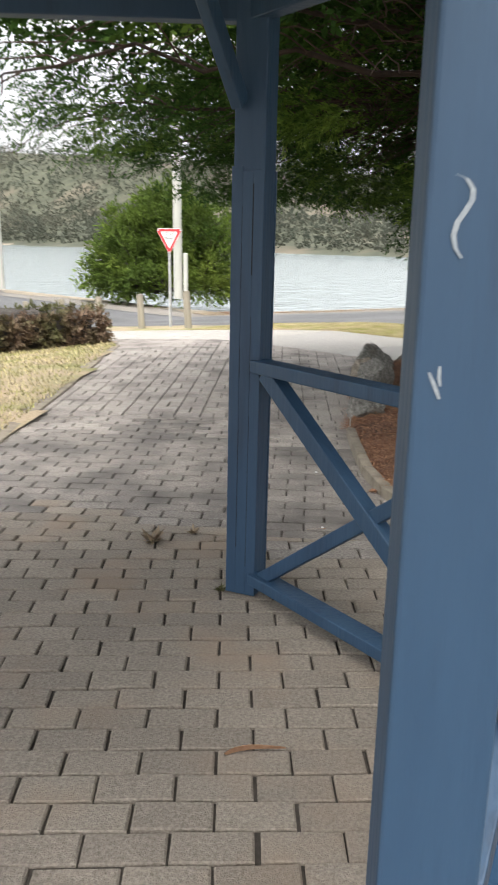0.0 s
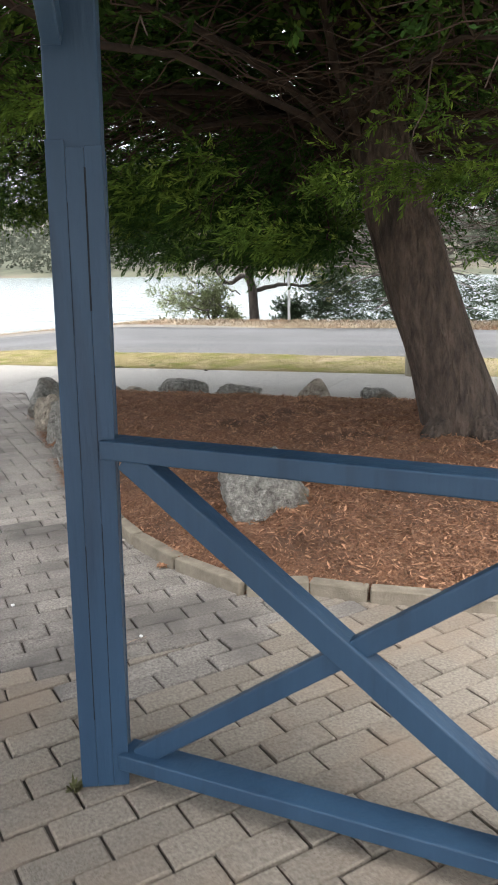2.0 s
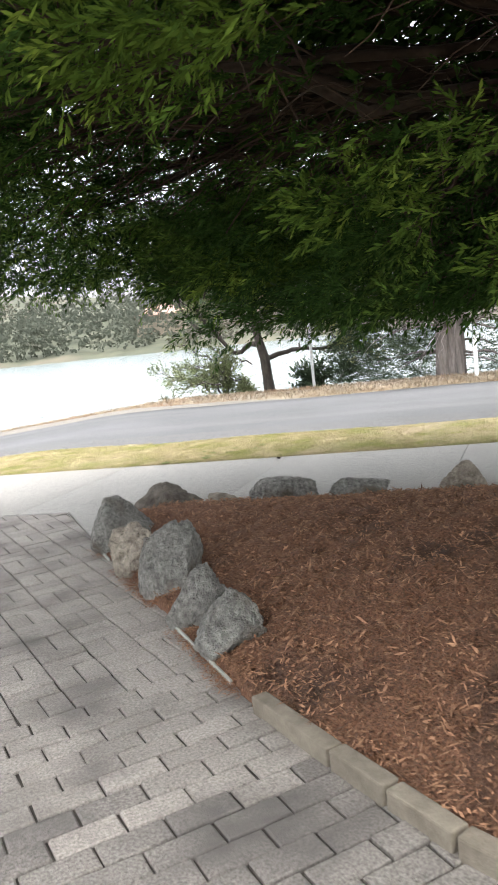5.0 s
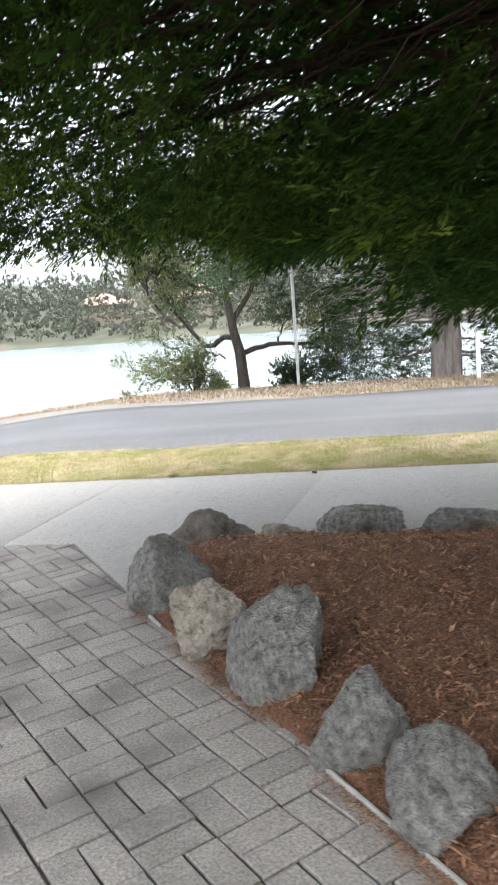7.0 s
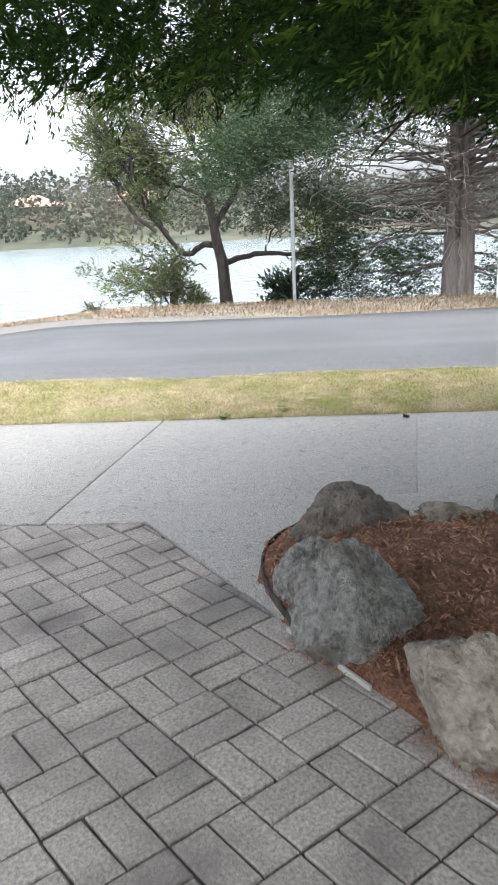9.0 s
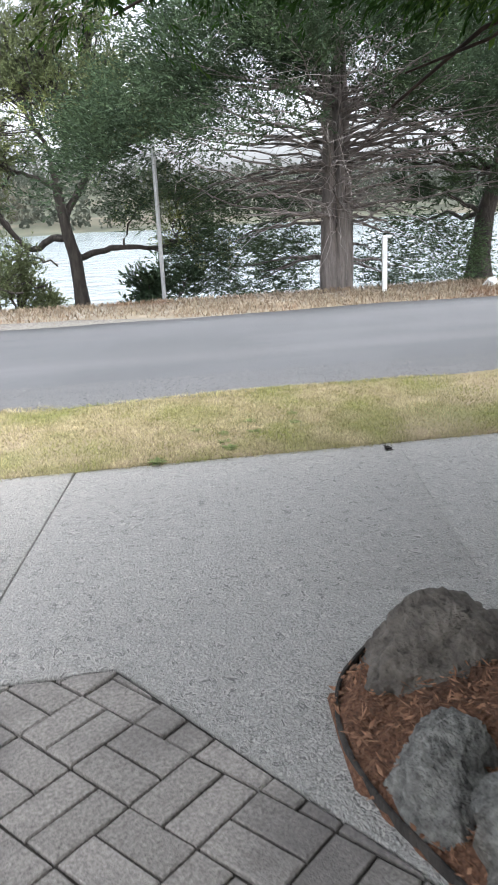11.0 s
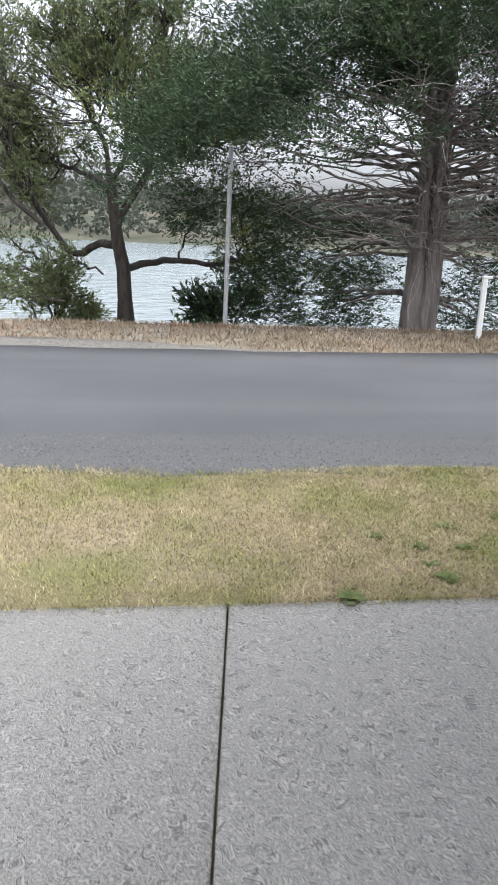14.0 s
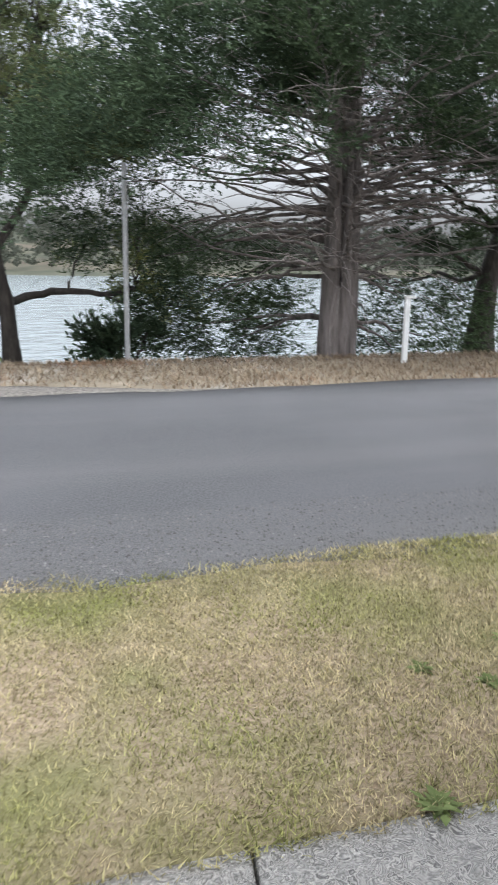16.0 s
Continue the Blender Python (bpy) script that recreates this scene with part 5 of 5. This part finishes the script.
face = part("face", tri_bm(0.58, 0.004, -0.036), M_WHITE, sign, "white sign face")
face.location = (0, 0, 2.2)
bm = tri_bm(0.55, 0.003, -0.041)
rim_ = part("red_border", bm, M_RED, face, "red border")
rim_.location = (0, 0, -0.012)
inner = part("panel", tri_bm(0.38, 0.003, -0.046, 0.02), M_WHITE, face, "white panel")
inner.location = (0, 0, -0.065)
for text, zz, size in (("GIVE", 2.055, 0.1), ("WAY", 1.965, 0.085)):
    cu = bpy.data.curves.new("lettering", "FONT")
    cu.body, cu.size, cu.align_x, cu.extrude = text, size, "CENTER", 0.001
    tmp = new("lettering", cu)
    dep = bpy.context.evaluated_depsgraph_get()
    me = bpy.data.meshes.new_from_object(tmp.evaluated_get(dep))
    bpy.data.objects.remove(tmp)
    me.materials.clear()
    me.materials.append(M_BLACK)
    t_ob = new("lettering", me)
    t_ob.parent = face
    t_ob.matrix_basis = pose(0, -0.05, zz - 2.2, 90, 0, 0)
sign.matrix_basis = pose(-3.04, 17.37, -0.58, 0, 0, 12)


def round_post(name, label, category, x, y, z, h, r, material, tilt=0.0, taper=0.9):
    ob = tagged(new(name), label, category)
    bm = bmesh.new()
    bmesh.ops.create_cone(bm, cap_ends=True, segments=16, radius1=r, radius2=r * taper, depth=h)
    bmesh.ops.translate(bm, verts=bm.verts, vec=(0, 0, h / 2))
    part("shaft", bm, material, ob, smooth=False)
    ob.matrix_basis = pose(x, y, z, 0, tilt, 0)
    return ob


pp = round_post("utility_pole", "tall pale weathered utility pole", "pole", -4.75, 26.45, -0.6, 9.0, 0.15, M_PPOLE)
part("stub", bar_bm((0.27, -0.05, 0), (0.27, -0.05, 1.5), 0.13, 0.13, 0.02), M_PPOLE, pp, "short pale stub strapped to the pole")
round_post("utility_pole", "distant pale weathered utility pole", "pole", -13.6, 32.5, -0.8, 8.0, 0.14, M_PPOLE)
pole = round_post("steel_pole", "thin galvanised steel pole on the bank", "pole", 8.075, 18.08, -0.2, 2.46, 0.032, M_STEEL, 0, 1.0)
bm = bmesh.new()
bmesh.ops.create_cone(bm, cap_ends=True, segments=12, radius1=0.036, radius2=0.036, depth=0.05)
bmesh.ops.translate(bm, verts=bm.verts, vec=(0, 0, 1.9))
part("clamp", bm, M_STEEL, pole)
mk = tagged(new("marker_post"), "slim white roadside marker post", "marker post")
part("shaft", box_bm(0.075, 0.04, 1.0, 0.01, pose(0, 0, 0.45)), M_WHITE, mk)
part("cap", box_bm(0.14, 0.05, 0.035, 0.008, pose(0.03, 0, 0.94)), M_WHITE, mk)
mk.matrix_basis = pose(9.97, 15.2, -0.19, 0, 0, -38)
ob = boulder(11.32, 14.15, 0.42, 0.3, 0.24, 0, 61, M_WHITE, "whitish boulder beside the road verge", -0.12)
ob["group"] = "boulders by the road"

# ---- small things ----
leaf = bmesh.new()
prev = None
for k in range(9):
    t = k / 8
    a_ = -0.9 + 1.5 * t
    cx_, cy_, cz_ = 0.075 * math.sin(a_ * 1.3), 0.14 * (t - 0.5), 0.006 + 0.012 * math.sin(t * 3.1)
    hw = 0.013 * math.sin(math.pi * min(1, t * 0.9 + 0.06))
    v1, v2 = leaf.verts.new((cx_ - hw, cy_, cz_ + 0.006)), leaf.verts.new((cx_ + hw, cy_ + 0.004, cz_))
    if prev:
        leaf.faces.new((prev[0], prev[1], v2, v1))
    prev = (v1, v2)
bmesh.ops.solidify(leaf, geom=leaf.faces[:], thickness=0.0012)
leaf_ob = tagged(obj("dry_leaf", leaf, M_LEAFD), "curled pale dry gum leaf lying on the pavers", "leaf")
leaf_ob.matrix_basis = pose(0.55, 2.1, 0.002, 0, 0, -32)
l2 = copy_thing(leaf_ob, pose(0.655, 4.0, 0.002, 0, 0, 150) @ Matrix.Scale(0.55, 4))
tagged(l2, "small curled pinkish dry leaf on the pavers", "leaf")
for x, y, r in ((0.69, 4.03, 0.008), (0.251, 4.545, 0.009), (0.62, 5.05, 0.006)):
    bm = bmesh.new()
    bmesh.ops.create_icosphere(bm, subdivisions=2, radius=r)
    for v in bm.verts:
        v.co.x *= 1.3 + 0.4 * noise.noise(v.co * 90)
        v.co.z = v.co.z * 0.6 + r * 0.5
    ob = tagged(obj("pebble", bm, M_WHITE, smooth=True), "small white pebble on the pavers", "pebble", group="white pebbles")
    ob.matrix_basis = pose(x, y, 0.002, 0, 0, x * 400)


def weed(x, y, z, r, count, material, label, seed, flat=0.5):
    rng = np.random.default_rng(seed)
    vs = []
    for k in range(count):
        a_ = rng.uniform(0, 2 * np.pi)
        L_, w_ = r * rng.uniform(0.5, 1.1), r * rng.uniform(0.1, 0.22)
        d_ = np.array((math.cos(a_), math.sin(a_), rng.uniform(0.1, 0.9) * flat))
        s_ = np.array((-math.sin(a_), math.cos(a_), 0)) * w_
        b_ = np.array((rng.normal(0, r * 0.15), rng.normal(0, r * 0.15), 0.0))
        m_ = b_ + d_ * L_ * 0.55 + (0, 0, r * 0.08)
        vs += [b_, m_ + s_, b_ + d_ * L_, m_ - s_]
    ob = mesh_np("weed", np.array(vs), np.arange(len(vs)).reshape(-1, 4), material)
    ob.location = (x, y, z)
    return tagged(ob, label, "weed", kind="stuff")


M_WEED = mat("weed_leaf", (0.13, 0.17, 0.06), (0.23, 0.28, 0.11), 20, 0.7, 0.0, island=0.25, subsurf=0.2)
for k, (x, y) in enumerate(((2.44, 11.66), (2.86, 11.5), (2.93, 11.62), (3.05, 11.75), (3.2, 11.62), (3.0, 11.95), (3.35, 11.8), (3.5, 11.55), (3.65, 11.7))):
    weed(x, y, 0.012, 0.06 if k < 2 else 0.045, 34, M_WEED, "flat rosette weed growing in the verge grass", 90 + k, 0.4)
weed(0.27, 3.2, 0.0, 0.035, 26, M_HEDGE, "small weed at the foot of the gazebo post", 120, 1.6)
weed(-0.16, 3.72, 0.0, 0.07, 40, M_DRYGRASS, "dry grass tuft in a paver joint", 121, 1.4)
weed(0.02, 3.86, 0.0, 0.045, 24, M_DRYGRASS, "dry grass tuft in a paver joint", 122, 1.2)
weed(0.98, 4.7, 0.0, 0.035, 60, M_CHIP, "litter of dry needles against the edging", 123, 0.5)
weed(1.3, 4.12, 0.0, 0.035, 60, M_CHIP, "litter of dry needles against the edging", 124, 0.5)
weed(3.39, 10.77, 0.005, 0.035, 30, M_BARKD, "dark clump of debris at the path's edge", 125, 0.9)

# scuffs of white paint on the nearest post
pm = pose(*P3, 0, 0, 0.6, 3)


def scuff(points, width, label):
    bm = bmesh.new()
    prev = None
    for k, (px, pz) in enumerate(points):
        w_ = width * (0.35 + 0.65 * math.sin(math.pi * (k + 0.5) / len(points)))
        q0, q1 = bm.verts.new(pm @ Vector((px - w_, -0.0568, pz))), bm.verts.new(pm @ Vector((px + w_, -0.0568, pz - w_ * 0.3)))
        if prev:
            bm.faces.new((prev[0], prev[1], q1, q0))
        prev = (q0, q1)
    part("scuff", bm, M_CHALK, near_post, label)


scuff([(-0.038, 1.574), (-0.026, 1.570), (-0.019, 1.560), (-0.019, 1.550), (-0.025, 1.539), (-0.032, 1.528), (-0.035, 1.515), (-0.032, 1.502), (-0.025, 1.492)], 0.003, "curled white scuff")
scuff([(0.000, 1.768), (-0.003, 1.758), (-0.005, 1.750), (-0.007, 1.743)], 0.004, "white scuff")
scuff([(-0.049, 1.373), (-0.044, 1.363), (-0.040, 1.354), (-0.036, 1.344)], 0.0025, "white scuff")
scuff([(-0.038, 1.380), (-0.038, 1.368), (-0.036, 1.358)], 0.002, "white scuff")

# houses far off on the hill
for x, y, w_, r_ in ((56, 117, 8, 0.3), (43, 126, 7, 0.1)):
    z = float(land_z(x, y))
    house = tagged(new("house"), "distant pale house with a tiled roof among trees", "house", group="far houses")
    part("wall", box_bm(w_, 6, 3.2, 0, pose(0, 0, 1.6)), M_CONC2, house)
    bm = bmesh.new()
    r0 = [bm.verts.new(c_) for c_ in ((-w_ / 2 - 0.5, -3.6, 3.2), (w_ / 2 + 0.5, -3.6, 3.2), (w_ / 2 + 0.5, 3.6, 3.2), (-w_ / 2 - 0.5, 3.6, 3.2), (-w_ / 4, 0, 5), (w_ / 4, 0, 5))]
    for idx in ((0, 1, 5, 4), (1, 2, 5), (2, 3, 4, 5), (3, 0, 4), (3, 2, 1, 0)):
        bm.faces.new([r0[q] for q in idx])
    part("roof", bm, M_ROOFRED, house)
    house.matrix_basis = pose(x, y, z - 0.3, 0, 0, 40)

# overhead wires
for k, dz in enumerate((0.0, 0.35, 0.7)):
    cu = curve_pts((-5.15, 26.45, 8.0 + dz * 0.7), (18, 33, 6.6 + dz), (45, 40, 9.5 + dz * 0.7), 24)
    v, fc = tube_np(cu, [0.012] * 24, 5)
    wire = mesh_np("power_line", v, fc, M_BLACK)
    tagged(wire, "thin dark overhead power line", "cable", group="overhead wires")

# ---- pavers ----
PL, PW = 0.225, 0.1125
# three laid fields, each with its own bearing: bond under the gazebo, bond along the bed, basket weave to the footpath
LINE_A, LINE_B = (0.3, 3.8, radians(8)), (0.5, 6.58, radians(2.5))


def beyond(line, x, y):
    """How far a spot lies past a line across the path."""
    return -(x - line[0]) * math.sin(line[2]) + (y - line[1]) * math.cos(line[2])


cells = []
for field, line, turn, k0 in (("near", LINE_A, 8, -64), ("middle", LINE_B, 2, -26)):
    for k in range(k0, 6):
        for q in range(-16, 18):
            cells.append((field, line, radians(turn), (q + (0.5 if k % 2 else 0.0)) * PL, (k - 1) * PW, PL, PW))
for jj in range(-2, 34):
    for ii in range(-16, 14):
        box_ = ((0, 0, PL, PW), (0, PW, PL, PW)) if (ii + jj) % 2 else ((0, 0, PW, PL), (PW, 0, PW, PL))
        for du, dv, lx, ly in box_:
            cells.append(("far", LINE_B, radians(4), ii * PL + du - 0.03, jj * PL + dv - 0.02, lx, ly))


def clip_half(poly, px, py, nx_, ny_):
    """Keeps the part of a convex outline on the side away from the normal."""
    res = []
    for a_, b_ in zip(poly, poly[1:] + poly[:1]):
        da, db = (a_[0] - px) * nx_ + (a_[1] - py) * ny_, (b_[0] - px) * nx_ + (b_[1] - py) * ny_
        if da <= 0:
            res.append(a_)
        if (da < 0 < db) or (db < 0 < da):
            t = da / (da - db)
            res.append((a_[0] + (b_[0] - a_[0]) * t, a_[1] + (b_[1] - a_[1]) * t))
    return res


def paver_geo(poly, z):
    """Outline to a chamfered block: side, chamfer and top faces."""
    cxx, cyy = sum(p_[0] for p_ in poly) / len(poly), sum(p_[1] for p_ in poly) / len(poly)
    n_ = len(poly)
    v, f_ = [], []
    for inset, dz in ((0.0, -0.03), (0.0, -0.005), (0.005, 0.0)):
        for p_ in poly:
            dx, dy = p_[0] - cxx, p_[1] - cyy
            L_ = math.hypot(dx, dy) + 1e-9
            k = 1 - inset * 1.3 / L_
            v.append((cxx + dx * k, cyy + dy * k, z + dz))
    for lvl in (0, n_):
        for q in range(n_):
            f_.append((lvl + q, lvl + (q + 1) % n_, lvl + n_ + (q + 1) % n_, lvl + n_ + q))
    f_.append(tuple(2 * n_ + q for q in range(n_)))
    return v, f_


def paver_mesh(name, lx, ly, material):
    v, f_ = paver_geo([(-lx / 2, -ly / 2), (lx / 2, -ly / 2), (lx / 2, ly / 2), (-lx / 2, ly / 2)], 0.0)
    me = bpy.data.meshes.new(name)
    me.from_pydata(v, [], f_)
    me.materials.append(material)
    return me


G = 0.0044
SHARED = {(kind, lx > ly): paver_mesh("paver", lx - 2 * G, ly - 2 * G, mt) for kind, mt in (("grey", M_PAVER), ("darker", M_PAVER_S), ("buff", M_PAVER_B)) for lx, ly in ((PL, PW), (PW, PL))}
SINGLES = [(-0.3, 1.15, 1.1, 3.6), (-0.3, 0.95, 3.6, 4.9), (-0.2, 1.0, 7.7, 9.9)]
rest = {"grey": ([], []), "darker": ([], []), "buff": ([], [])}
rng = np.random.default_rng(3)
singles = 0
for field, line, turn, u0, v0, lx, ly in cells:
    cu_, cv_ = u0 + lx / 2, v0 + ly / 2
    x = line[0] + cu_ * math.cos(turn) - cv_ * math.sin(turn)
    y = line[1] + cu_ * math.sin(turn) + cv_ * math.cos(turn)
    past_a, past_b = beyond(LINE_A, x, y), beyond(LINE_B, x, y)
    if (field == "near" and past_a > 0.12) or (field == "middle" and (past_a < -0.12 or past_b > 0.12)) or (field == "far" and past_b < -0.14):
        continue
    whole = abs(past_a) > 0.15 and abs(past_b) > 0.15
    e_ = float(edge_dist(PAVED, x, y))
    ins = bool(inside(PAVED, x, y))
    if not ins and e_ > 0.14:
        continue
    gz = float(ground_z(x, y)) + rng.normal(0, 0.002)
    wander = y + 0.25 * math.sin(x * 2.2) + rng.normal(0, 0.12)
    kind = "buff" if wander < 3.95 else ("darker" if wander < 5.9 else "grey")
    d_path = (x - CORNER[0]) * EN[0] + (y - CORNER[1]) * EN[1]
    sx_ = (x - CORNER[0]) - (y - CORNER[1]) * 0.045
    plain = whole and d_path < -0.16 and (sx_ < -0.16 or y < 8.8)
    rot = rng.normal(0, 0.8)
    x, y = x + rng.normal(0, 0.0012), y + rng.normal(0, 0.0012)
    if plain and singles < 298 and any(a_ < x < b_ and c0 < y < c1 for a_, b_, c0, c1 in SINGLES) and ins:
        ob = new("paver", SHARED[(kind, lx > ly)])
        ob.parent = pavement
        ob.matrix_basis = pose(x, y, gz, rng.normal(0, 0.35), rng.normal(0, 0.35), math.degrees(turn) + rot)
        singles += 1
        continue
    a_ = turn + radians(rot)
    ca, sa = math.cos(a_), math.sin(a_)
    poly = [(x + ca * p_ - sa * q_, y + sa * p_ + ca * q_) for p_, q_ in
            ((-lx / 2 + G, -ly / 2 + G), (lx / 2 - G, -ly / 2 + G), (lx / 2 - G, ly / 2 - G), (-lx / 2 + G, ly / 2 - G))]
    if not plain:
        for cut_, far_side in ((LINE_A, field != "near"), (LINE_B, field == "far")):
            sg = -1 if far_side else 1
            n_x, n_y = -math.sin(cut_[2]) * sg, math.cos(cut_[2]) * sg
            if poly:
                poly = clip_half(poly, cut_[0] - 0.003 * n_x, cut_[1] - 0.003 * n_y, n_x, n_y)
        if len(poly) < 3:
            continue
        poly = clip_half(poly, CORNER[0] - 0.006 * EN[0], CORNER[1] - 0.006 * EN[1], EN[0], EN[1])
        if poly and y > 8.6:
            poly = clip_half(poly, CORNER[0] - 0.008, CORNER[1], 0.999, -0.047)
        if len(poly) < 3:
            continue
    v, f_ = paver_geo(poly, gz)
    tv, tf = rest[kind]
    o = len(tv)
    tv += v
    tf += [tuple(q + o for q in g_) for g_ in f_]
for kind, mt in (("grey", M_PAVER_R), ("darker", M_PAVER_SR), ("buff", M_PAVER_BR)):
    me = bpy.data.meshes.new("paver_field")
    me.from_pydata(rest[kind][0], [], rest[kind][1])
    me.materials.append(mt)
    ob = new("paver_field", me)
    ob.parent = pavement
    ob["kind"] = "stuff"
